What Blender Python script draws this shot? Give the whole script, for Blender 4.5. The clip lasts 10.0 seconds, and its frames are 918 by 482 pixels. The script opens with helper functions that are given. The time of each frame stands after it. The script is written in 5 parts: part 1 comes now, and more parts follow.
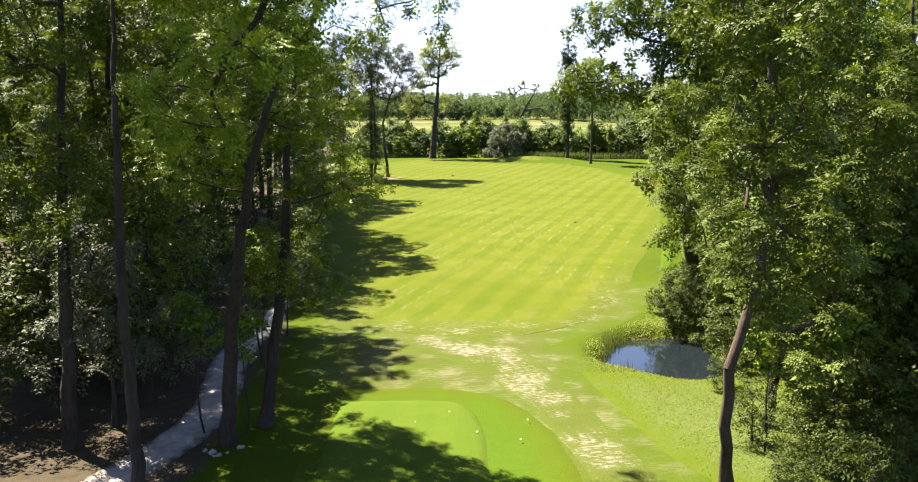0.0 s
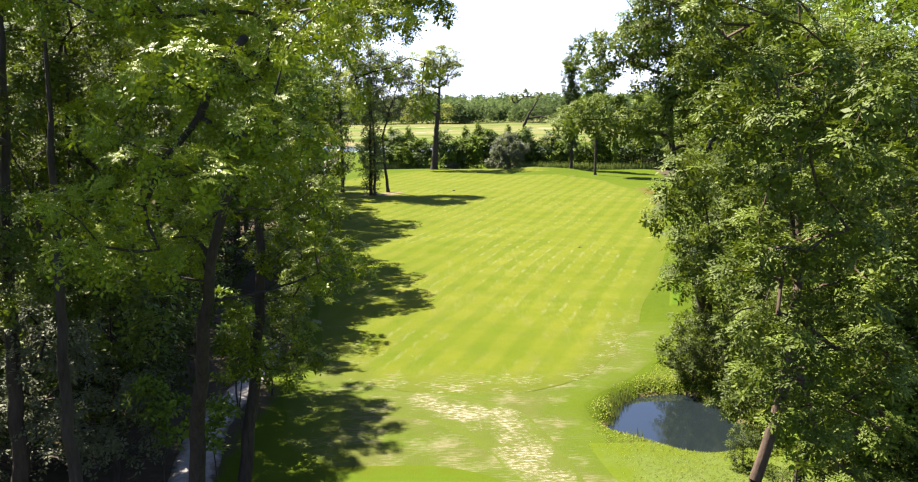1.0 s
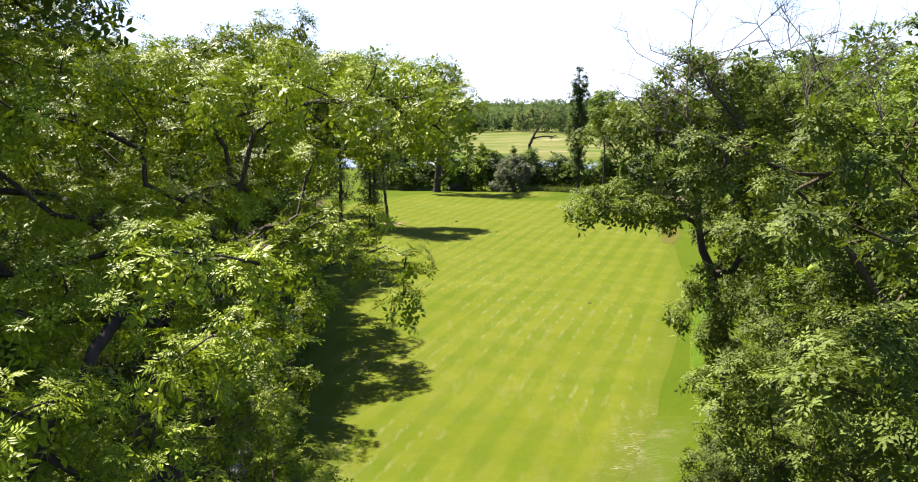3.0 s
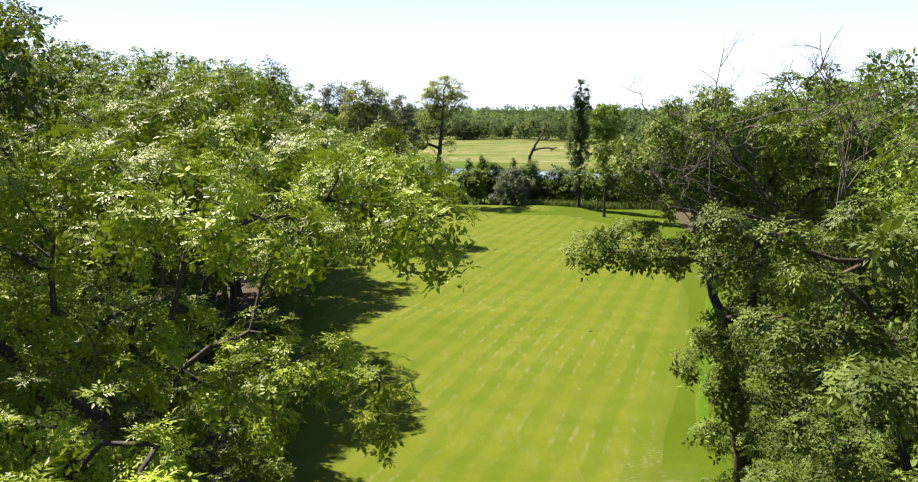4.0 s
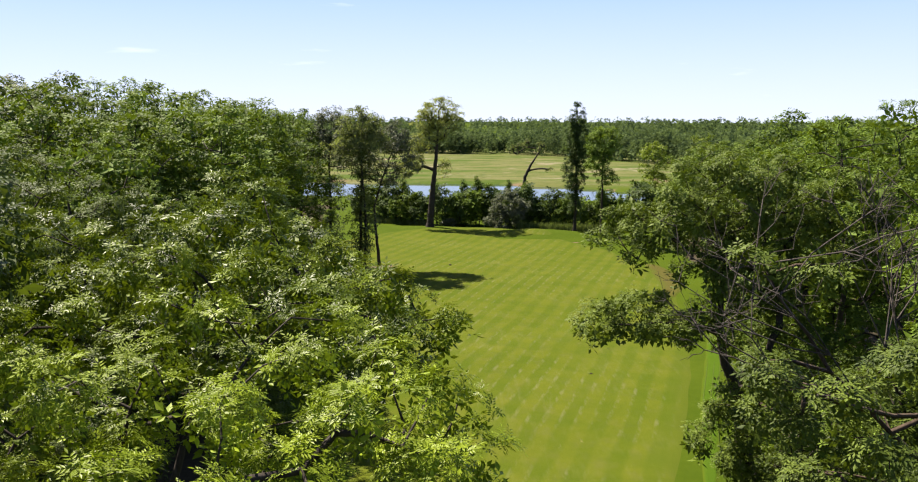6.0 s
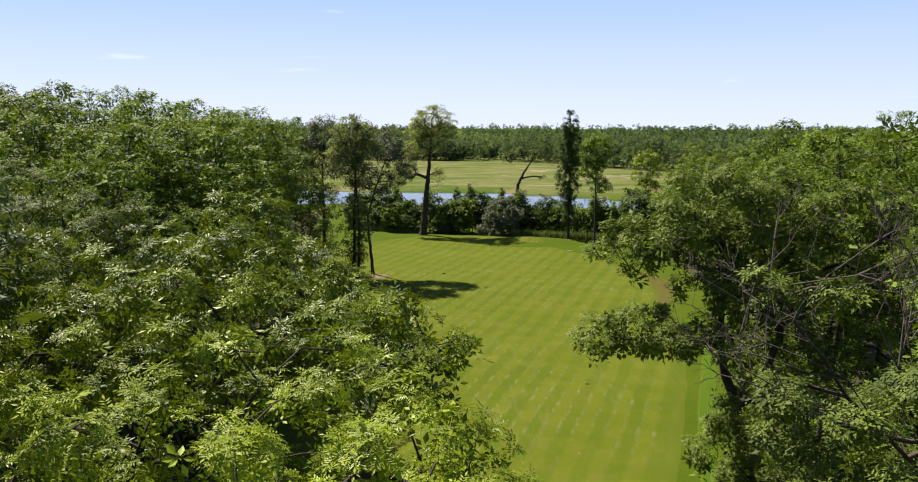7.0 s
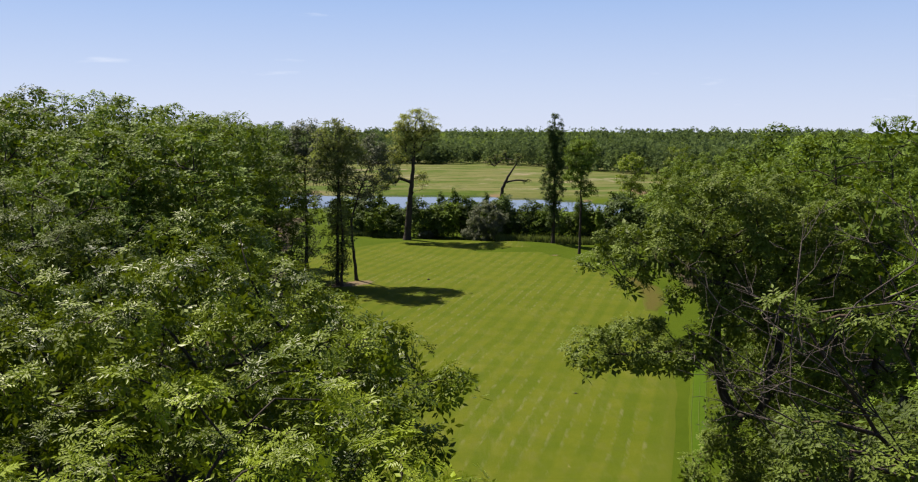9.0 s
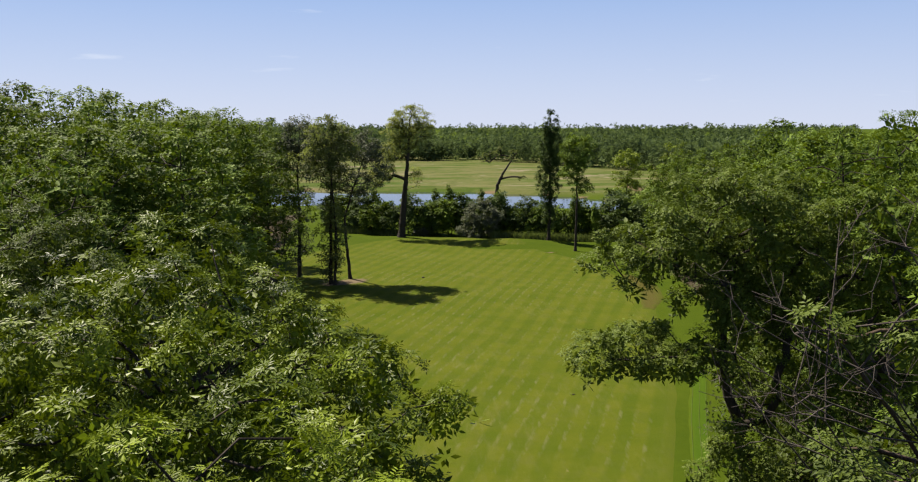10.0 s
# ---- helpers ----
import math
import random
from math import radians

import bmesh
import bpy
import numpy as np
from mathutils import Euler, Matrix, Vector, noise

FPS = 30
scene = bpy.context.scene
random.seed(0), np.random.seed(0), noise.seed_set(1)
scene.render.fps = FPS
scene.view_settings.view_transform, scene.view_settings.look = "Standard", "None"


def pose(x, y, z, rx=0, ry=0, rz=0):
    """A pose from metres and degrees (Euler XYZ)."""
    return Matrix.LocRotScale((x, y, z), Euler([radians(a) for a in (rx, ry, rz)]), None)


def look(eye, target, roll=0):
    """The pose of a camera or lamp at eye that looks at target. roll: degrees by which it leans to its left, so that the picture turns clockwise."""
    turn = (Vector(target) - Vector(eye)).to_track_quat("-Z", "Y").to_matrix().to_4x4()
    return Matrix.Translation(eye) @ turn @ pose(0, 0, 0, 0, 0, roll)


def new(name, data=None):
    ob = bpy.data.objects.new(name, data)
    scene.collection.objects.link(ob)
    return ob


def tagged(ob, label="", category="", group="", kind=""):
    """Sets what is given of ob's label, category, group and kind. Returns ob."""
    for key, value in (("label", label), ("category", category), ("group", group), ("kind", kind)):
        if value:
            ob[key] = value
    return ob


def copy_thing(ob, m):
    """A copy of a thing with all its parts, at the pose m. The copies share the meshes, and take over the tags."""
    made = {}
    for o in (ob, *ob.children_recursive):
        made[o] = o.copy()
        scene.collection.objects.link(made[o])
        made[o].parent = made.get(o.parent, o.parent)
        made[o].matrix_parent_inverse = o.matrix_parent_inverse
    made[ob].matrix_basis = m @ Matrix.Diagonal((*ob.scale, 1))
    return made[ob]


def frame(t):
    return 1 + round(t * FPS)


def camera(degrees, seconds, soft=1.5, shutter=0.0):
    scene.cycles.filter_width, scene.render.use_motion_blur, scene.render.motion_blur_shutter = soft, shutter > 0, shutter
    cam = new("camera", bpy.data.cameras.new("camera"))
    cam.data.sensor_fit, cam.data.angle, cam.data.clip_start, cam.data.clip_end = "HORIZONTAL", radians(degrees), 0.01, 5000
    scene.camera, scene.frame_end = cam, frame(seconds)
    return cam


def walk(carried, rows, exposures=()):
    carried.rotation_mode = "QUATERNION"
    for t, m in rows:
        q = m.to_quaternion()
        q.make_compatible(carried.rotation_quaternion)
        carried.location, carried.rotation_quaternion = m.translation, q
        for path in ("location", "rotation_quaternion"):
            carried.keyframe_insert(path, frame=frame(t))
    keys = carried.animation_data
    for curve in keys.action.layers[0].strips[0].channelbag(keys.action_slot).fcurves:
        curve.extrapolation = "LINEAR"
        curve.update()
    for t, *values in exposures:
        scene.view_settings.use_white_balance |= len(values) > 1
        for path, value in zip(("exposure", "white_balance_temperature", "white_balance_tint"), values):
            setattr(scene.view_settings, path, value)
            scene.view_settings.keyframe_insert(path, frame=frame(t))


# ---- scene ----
cam = camera(56.0, 10.0, soft=1.15)
# seconds, eye, target, roll
PATH = [
    (0, (-0.525, 6.311, 12.474), (-0.545, 8.285, 12.156), -0.4),
    (0.5, (-0.313, 8.016, 13.486), (-0.339, 9.991, 13.169), -0.5),
    (1, (-0.118, 9.798, 14.516), (-0.148, 11.773, 14.199), -0.8),
    (1.5, (0.007, 11.451, 15.552), (-0.026, 13.425, 15.236), -1.0),
    (2, (0.001, 13.059, 16.557), (-0.032, 15.034, 16.242), -1.0),
    (2.5, (-0.011, 14.529, 17.545), (-0.047, 16.504, 17.231), -0.7),
    (4, (0.224, 18.952, 19.71), (0.186, 20.929, 19.411), 0.1),
    (4.5, (0.16, 19.902, 20.475), (0.125, 21.88, 20.181), 0.2),
    (5, (0.044, 20.477, 21.127), (0.012, 22.456, 20.837), 0.3),
    (5.5, (-0.097, 20.815, 21.676), (-0.125, 22.795, 21.393), 0.3),
    (7, (-0.595, 21.382, 22.275), (-0.597, 23.365, 22.015), 0.3),
    (7.5, (-0.698, 21.619, 22.338), (-0.69, 23.602, 22.084), 0.2),
    (8, (-0.743, 21.935, 22.405), (-0.725, 23.918, 22.152), 0.2),
    (8.5, (-0.77, 22.374, 22.435), (-0.742, 24.358, 22.184), 0.3),
    (9, (-0.761, 22.957, 22.444), (-0.725, 24.94, 22.191), 0.2),
    (9.5, (-0.749, 23.667, 22.44), (-0.707, 25.65, 22.184), 0.1),
    (10, (-0.746, 24.534, 22.4), (-0.698, 26.516, 22.139), 0.1),
]
# seconds, stops, kelvin, tint
EXPOSURES = [(0.0, 2.6, 6450, 14), (2.5, 2.34, 6450, 12), (4.0, 2.07, 6500, 10), (5.5, 1.7, 6500, 10), (7.5, 1.34, 6500, 10), (10.0, 1.07, 6500, 10)]
walk(cam, [(t, look(eye, target, roll)) for t, eye, target, roll in PATH], EXPOSURES)

# ---- world and sun ----
SUN_AZ, SUN_EL = radians(-46.0), radians(52.0)  # bearing from +y towards +x
world = bpy.data.worlds.new("sky")
scene.world = world
world.use_nodes = True
wn, wl = world.node_tree.nodes, world.node_tree.links
sky = wn.new("ShaderNodeTexSky")
sky.sky_type, sky.sun_disc = "NISHITA", False
sky.sun_elevation, sky.sun_rotation = SUN_EL, SUN_AZ % (2 * math.pi)
sky.air_density, sky.dust_density, sky.ozone_density = 1.0, 0.8, 2.5
cool = wn.new("ShaderNodeMix")
cool.data_type, cool.blend_type = "RGBA", "MULTIPLY"
cool.inputs[0].default_value = 1.0
cool.inputs[7].default_value = (0.75, 0.77, 0.95, 1)
wl.new(sky.outputs[0], cool.inputs[6])
haze = wn.new("ShaderNodeMix")
haze.data_type = "RGBA"
haze.inputs[0].default_value = 0.05
haze.inputs[7].default_value = (6.2, 7.0, 9.9, 1)
wl.new(cool.outputs[2], haze.inputs[6])
# pale haze over the horizon that clears upwards into blue
where = wn.new("ShaderNodeTexCoord")
axes = wn.new("ShaderNodeSeparateXYZ")
wl.new(where.outputs["Generated"], axes.inputs[0])
rise, clear = wn.new("ShaderNodeMapRange"), wn.new("ShaderNodeMapRange")
for node, values in ((rise, (0.0, 0.16, 0.0, 1.0)), (clear, (0.14, 0.34, 0.9, 0.0))):
    wl.new(axes.outputs[2], node.inputs[0])
    for socket, v in zip(list(node.inputs)[1:5], values):
        socket.default_value = v
low = wn.new("ShaderNodeMix")
low.data_type = "RGBA"
low.inputs[6].default_value, low.inputs[7].default_value = (6.5, 7.1, 8.7, 1), (3.2, 4.7, 7.8, 1)
wl.new(rise.outputs[0], low.inputs[0])
whole = wn.new("ShaderNodeMix")
whole.data_type = "RGBA"
wl.new(clear.outputs[0], whole.inputs[0]), wl.new(haze.outputs[2], whole.inputs[6]), wl.new(low.outputs[2], whole.inputs[7])
# a few thin wisps of cloud
stretch, wisp, thin = wn.new("ShaderNodeMapping"), wn.new("ShaderNodeTexNoise"), wn.new("ShaderNodeMapRange")
stretch.inputs["Scale"].default_value, stretch.inputs["Location"].default_value = (11, 11, 75), (0.35, 0, 0)
wisp.inputs["Scale"].default_value, wisp.inputs["Detail"].default_value = 1.0, 5.0
for socket, v in zip(list(thin.inputs)[1:5], (0.68, 0.84, 0.0, 0.4)):
    socket.default_value = v
wl.new(where.outputs["Generated"], stretch.inputs[0]), wl.new(stretch.outputs[0], wisp.inputs["Vector"]), wl.new(wisp.outputs["Fac"], thin.inputs[0])
cloudy = wn.new("ShaderNodeMix")
cloudy.data_type = "RGBA"
cloudy.inputs[7].default_value = (8.4, 8.8, 9.6, 1)
wl.new(thin.outputs[0], cloudy.inputs[0]), wl.new(whole.outputs[2], cloudy.inputs[6])
wl.new(cloudy.outputs[2], wn["Background"].inputs["Color"])
wn["Background"].inputs["Strength"].default_value = 0.051
sun_dir = Vector((math.sin(SUN_AZ) * math.cos(SUN_EL), math.cos(SUN_AZ) * math.cos(SUN_EL), math.sin(SUN_EL)))
lamp = bpy.data.lights.new("sun", "SUN")
lamp.energy, lamp.angle, lamp.color = 5.0, radians(0.53), (1.0, 0.90, 0.75)
sun = new("sun", lamp)
sun.matrix_world = look(sun_dir * 200, (0, 0, 0))


# ---- materials ----
class Mat:
    """A small helper round a node tree."""

    def __init__(self, name):
        self.m = bpy.data.materials.new(name)
        self.m.use_nodes = True
        self.n, self.l = self.m.node_tree.nodes, self.m.node_tree.links
        self.bsdf = self.n["Principled BSDF"]
        self.out = self.n["Material Output"]

    def add(self, kind, **ins):
        node = self.n.new(kind)
        for k, v in ins.items():
            self.put(node.inputs[k.replace("_", " ")], v)
        return node

    def put(self, socket, v):
        if hasattr(v, "is_output"):
            self.l.new(v, socket)
        else:
            socket.default_value = v

    def coords(self, scale=(1, 1, 1), turn=0.0, shift=(0, 0, 0)):
        g = self.n.new("ShaderNodeNewGeometry")
        mp = self.n.new("ShaderNodeMapping")
        mp.inputs["Scale"].default_value = scale
        mp.inputs["Rotation"].default_value = (0, 0, radians(turn))
        mp.inputs["Location"].default_value = shift
        self.l.new(g.outputs["Position"], mp.inputs["Vector"])
        return mp.outputs[0]

    def noise(self, scale, detail=3.0, rough=0.55, vec=None):
        t = self.n.new("ShaderNodeTexNoise")
        t.inputs["Scale"].default_value, t.inputs["Detail"].default_value, t.inputs["Roughness"].default_value = scale, detail, rough
        self.l.new(vec if vec is not None else self.coords(), t.inputs["Vector"])
        return t.outputs["Fac"]

    def ramp(self, fac, stops):
        r = self.n.new("ShaderNodeValToRGB")
        e = r.color_ramp.elements
        while len(e) < len(stops):
            e.new(0.5)
        for el, (p, c) in zip(e, stops):
            el.position, el.color = p, (*c, 1) if len(c) == 3 else c
        self.put(r.inputs[0], fac)
        return r.outputs[0]

    def fac(self, v, a, b, x=0.0, y=1.0):
        r = self.n.new("ShaderNodeMapRange")
        for s, w in zip(r.inputs, (v, a, b, x, y)):
            self.put(s, w)
        return r.outputs[0]

    def math(self, op, a, b=0.0):
        q = self.n.new("ShaderNodeMath")
        q.operation = op
        self.put(q.inputs[0], a), self.put(q.inputs[1], b)
        return q.outputs[0]

    def mix(self, f, a, b):
        x = self.n.new("ShaderNodeMix")
        x.data_type = "RGBA"
        self.put(x.inputs[0], f)
        self.put(x.inputs[6], (*a, 1) if isinstance(a, tuple) and len(a) == 3 else a)
        self.put(x.inputs[7], (*b, 1) if isinstance(b, tuple) and len(b) == 3 else b)
        return x.outputs[2]

    def bump(self, h, dist, strength=1.0):
        b = self.n.new("ShaderNodeBump")
        b.inputs["Distance"].default_value, b.inputs["Strength"].default_value = dist, strength
        self.l.new(h, b.inputs["Height"])
        self.l.new(b.outputs[0], self.bsdf.inputs["Normal"])

    def attr(self, name):
        a = self.n.new("ShaderNodeAttribute")
        a.attribute_name = name
        return a.outputs["Fac"]

    def done(self, color=None, rough=0.9, spec=0.2, metal=0.0):
        if color is not None:
            self.put(self.bsdf.inputs["Base Color"], (*color, 1) if isinstance(color, tuple) else color)
        self.put(self.bsdf.inputs["Roughness"], rough)
        self.bsdf.inputs["Specular IOR Level"].default_value = spec
        self.bsdf.inputs["Metallic"].default_value = metal
        return self.m


def leaf_material(name, dark, light, glow, rough=0.5, through_share=0.38, spec=0.35, patch=0.55):
    """Leaves: a glossy blade that lets part of the light through, in tones that vary from leaf to leaf, clump to clump and tree to tree."""
    k = Mat(name)
    g = k.n.new("ShaderNodeNewGeometry")
    o = k.n.new("ShaderNodeObjectInfo")
    clump = k.noise(patch, 2.0)
    f = k.math("ADD", k.math("ADD", k.math("MULTIPLY", g.outputs["Random Per Island"], 0.13), k.math("MULTIPLY", k.attr("tone"), 0.4)), k.math("MULTIPLY", clump, 0.75))
    f = k.math("ADD", f, k.math("MULTIPLY", k.math("SUBTRACT", o.outputs["Random"], 0.5), 0.35))
    col = k.mix(k.fac(f, 0.25, 0.95), dark, light)
    k.done(col, rough, spec)
    t = k.n.new("ShaderNodeBsdfTranslucent")
    k.put(t.inputs[0], k.mix(k.fac(f, 0.25, 0.95), tuple(c * 0.75 for c in glow), glow))
    s = k.n.new("ShaderNodeMixShader")
    s.inputs[0].default_value = through_share
    k.l.new(k.bsdf.outputs[0], s.inputs[1]), k.l.new(t.outputs[0], s.inputs[2])
    k.l.new(s.outputs[0], k.out.inputs[0])
    return k.m


def bark_material(name, a, b):
    k = Mat(name)
    v = k.coords((6, 6, 1.2))
    n1, n2 = k.noise(1.6, 5, 0.65, v), k.noise(0.5, 2)
    k.bump(n1, 0.03)
    return k.done(k.mix(k.fac(k.math("ADD", n1, k.math("MULTIPLY", n2, 0.6)), 0.5, 1.05), a, b), 0.92, 0.15)


LEAF_ASH = leaf_material("leaf_ash", (0.022, 0.041, 0.003), (0.212, 0.276, 0.014), (0.21, 0.28, 0.011), 0.42, 0.14, 0.10)
LEAF_WOOD = leaf_material("leaf_wood", (0.019, 0.038, 0.005), (0.150, 0.222, 0.026), (0.165, 0.23, 0.009), 0.6, 0.18, 0.08)
# dark_wood's own tone; on pond-side trees and undergrowth it is painted-in shade.
LEAF_DIM = leaf_material("leaf_dim", (0.021, 0.036, 0.005), (0.076, 0.104, 0.013), (0.084, 0.115, 0.009), 0.55, 0.22, 0.12)
# Mid tone for the limb tree; on the woodland-edge trees it is painted-in shade.
LEAF_HALF_DIM = leaf_material("leaf_half_dim", (0.020, 0.035, 0.005), (0.122, 0.166, 0.023), (0.12, 0.165, 0.010), 0.55, 0.20, 0.11)
LEAF_DARK = leaf_material("leaf_dark", (0.030, 0.052, 0.016), (0.088, 0.130, 0.033), (0.09, 0.135, 0.02), 0.6, 0.32, 0.12)
LEAF_OLIVE = leaf_material("leaf_olive", (0.066, 0.083, 0.028), (0.16, 0.188, 0.064), (0.19, 0.23, 0.045), 0.6, 0.45, 0.12)
LEAF_GREY = leaf_material("leaf_grey", (0.0521, 0.0638, 0.0336), (0.126, 0.141, 0.0798), (0.109, 0.134, 0.0504), 0.6, 0.3, 0.2)
LEAF_PALE = leaf_material("leaf_pale", (0.130, 0.152, 0.038), (0.26, 0.285, 0.080), (0.30, 0.34, 0.06), 0.6, 0.4, 0.12)
# Paler, bluer leaves: the haze of distance is mixed into the colour.
LEAF_FAR_HAZE = leaf_material("leaf_far_haze", (0.036, 0.060, 0.025), (0.112, 0.152, 0.055), (0.105, 0.148, 0.044), 0.8, 0.32, 0.04, 0.02)
BARK = bark_material("bark_grey_brown", (0.0176, 0.0141, 0.0112), (0.0576, 0.0482, 0.0388))
BARK_WARM = bark_material("bark_red_brown", (0.0265, 0.0182, 0.0135), (0.0911, 0.0659, 0.0482))
BARK_DEAD = bark_material("bark_dead", (0.0302, 0.0252, 0.0218), (0.105, 0.0882, 0.0773))


def grass_colour(k, low, high, patch=0.25):
    """Grass seen from afar: fine mottling over broad patches."""
    n1, n2, n3 = k.noise(0.09, 4, 0.6), k.noise(1.3, 4, 0.65), k.noise(16, 3, 0.7)
    f = k.math("ADD", k.math("MULTIPLY", n1, 0.5), k.math("ADD", k.math("MULTIPLY", n2, 0.3), k.math("MULTIPLY", n3, 0.3)))
    k.bump(k.math("ADD", k.math("MULTIPLY", n2, 0.5), n3), 0.05, 0.7)
    return k.mix(k.fac(f, 0.35, 0.75), low, high)


def fairway_material():
    k = Mat("mown_fairway")
    base = grass_colour(k, (0.0615, 0.0820, 0.0062), (0.0910, 0.1010, 0.0110))
    base = k.mix(k.math("MULTIPLY", k.fac(k.noise(0.45, 5, 0.7, k.coords((1.6, 0.8, 1), 17, (3, 9, 0))), 0.5, 0.66), 0.4), base, (0.083, 0.087, 0.022))
    # two crossing sets of mowing bands
    for turn, pitch, gain in ((17, 2.3, 0.48), (-62, 4.6, 0.22)):
        w = k.n.new("ShaderNodeTexWave")
        w.wave_type, w.bands_direction, w.wave_profile = "BANDS", "X", "SIN"
        w.inputs["Scale"].default_value = 0.314 / pitch
        w.inputs["Distortion"].default_value, w.inputs["Detail"].default_value, w.inputs["Detail Scale"].default_value = 1.6, 3.0, 0.8
        k.l.new(k.coords((1, 1, 1), turn), w.inputs["Vector"])
        s = k.math("MULTIPLY", k.fac(w.outputs["Fac"], 0.26, 0.74), k.fac(k.noise(0.16, 4, 0.65), 0.34, 0.62, 0.35, 1.0))
        base = k.mix(k.math("MULTIPLY", s, gain), base, (0.0400, 0.0680, 0.0040))
    pale = k.math("MULTIPLY", k.fac(k.noise(1.0, 5, 0.7, k.coords((1.5, 0.22, 1), 17)), 0.50, 0.72), k.fac(k.noise(0.09, 3), 0.42, 0.62))
    base = k.mix(k.math("MULTIPLY", pale, 0.36), base, (0.125, 0.126, 0.044))
    straw = k.fac(k.noise(1.1, 5, 0.75, k.coords((1, 0.35, 1), 17)), 0.66, 0.78)
    base = k.mix(k.math("MULTIPLY", straw, 0.5), base, (0.194, 0.176, 0.0823))
    # pale dashes of cut grass left along the mowing lines
    w = k.n.new("ShaderNodeTexWave")
    w.wave_type, w.bands_direction, w.wave_profile = "BANDS", "X", "SIN"
    w.inputs["Scale"].default_value, w.inputs["Distortion"].default_value, w.inputs["Detail Scale"].default_value = 0.314 / 1.15, 1.2, 0.9
    k.l.new(k.coords((1, 1, 1), 17), w.inputs["Vector"])
    dash = k.math("MULTIPLY", k.fac(w.outputs["Fac"], 0.72, 0.95), k.fac(k.noise(1.2, 3, 0.6, k.coords((1.8, 0.4, 1), 17)), 0.46, 0.66))
    dash = k.math("MULTIPLY", dash, k.fac(k.noise(0.06, 3, 0.6, k.coords((1, 1, 1), 0, (7, 3, 0))), 0.44, 0.56))
    base = k.mix(k.math("MULTIPLY", dash, 0.42), base, (0.140, 0.140, 0.066))
    edge = k.attr("edge")
    dry = k.fac(k.math("ADD", edge, k.math("MULTIPLY", k.math("SUBTRACT", k.noise(0.35, 4), 0.5), 1.1)), 0.3, 0.85)
    base = k.mix(k.math("MULTIPLY", dry, 0.7), base, (0.0580, 0.0785, 0.0080))
    # straw strewn over the near end
    place = k.n.new("ShaderNodeSeparateXYZ")
    k.l.new(k.coords(), place.inputs[0])
    near = k.math("MULTIPLY", k.fac(place.outputs[1], 60, 70, 1.0, 0.0), k.fac(k.math("ADD", edge, k.math("MULTIPLY", k.math("SUBTRACT", k.noise(0.5, 4, 0.65), 0.5), 1.2)), 0.25, 0.8))
    base = k.mix(k.math("MULTIPLY", near, 0.55), base, (0.058, 0.070, 0.012))
    near = k.math("MULTIPLY", near, k.fac(k.noise(0.4, 4, 0.65), 0.47, 0.60))
    fleck = k.fac(k.noise(4.2, 5, 0.75, k.coords((0.5, 1.8, 1), 14)), 0.51, 0.61)
    base = k.mix(k.math("MULTIPLY", k.math("MULTIPLY", fleck, near), 0.85), base, (0.23, 0.207, 0.158))
    return k.done(base, 0.95, 0.02)


def rough_material():
    """The ground's own surface: rough grass, leaf litter under the trees that also stands for shade near the pond, dry
    meadow across the water.
    """
    k = Mat("rough_ground")
    base = grass_colour(k, (0.0341, 0.0576, 0.00353), (0.0576, 0.0811, 0.00588))
    litter = k.mix(k.noise(2.2, 5, 0.7), (0.027, 0.022, 0.0145), (0.082, 0.068, 0.044))
    wood = k.fac(k.math("ADD", k.attr("wood"), k.math("MULTIPLY", k.math("SUBTRACT", k.noise(0.5, 4), 0.5), 0.6)), 0.35, 0.7)
    base = k.mix(wood, base, litter)
    dry = k.mix(k.fac(k.noise(0.03, 6, 0.75, k.coords((0.6, 1.6, 1))), 0.42, 0.56), (0.050, 0.078, 0.012), (0.112, 0.112, 0.043))
    dry = k.mix(k.fac(k.noise(0.03, 5, 0.7, k.coords((1, 1, 1), 0, (40, 10, 0))), 0.57, 0.64), dry, (0.18, 0.158, 0.10))
    dry = k.mix(k.math("MULTIPLY", k.fac(k.noise(0.12, 5, 0.75), 0.55, 0.68), 0.7), dry, (0.0323, 0.047, 0.0106))
    base = k.mix(k.attr("meadow"), base, dry)
    mud = k.mix(k.noise(1.4, 4), (0.0941, 0.0676, 0.0382), (0.176, 0.132, 0.0764))
    base = k.mix(k.fac(k.math("ADD", k.attr("bank"), k.math("MULTIPLY", k.math("SUBTRACT", k.noise(1.7, 4), 0.5), 0.7)), 0.45, 0.7), base, mud)
    return k.done(base, 0.95, 0.02)


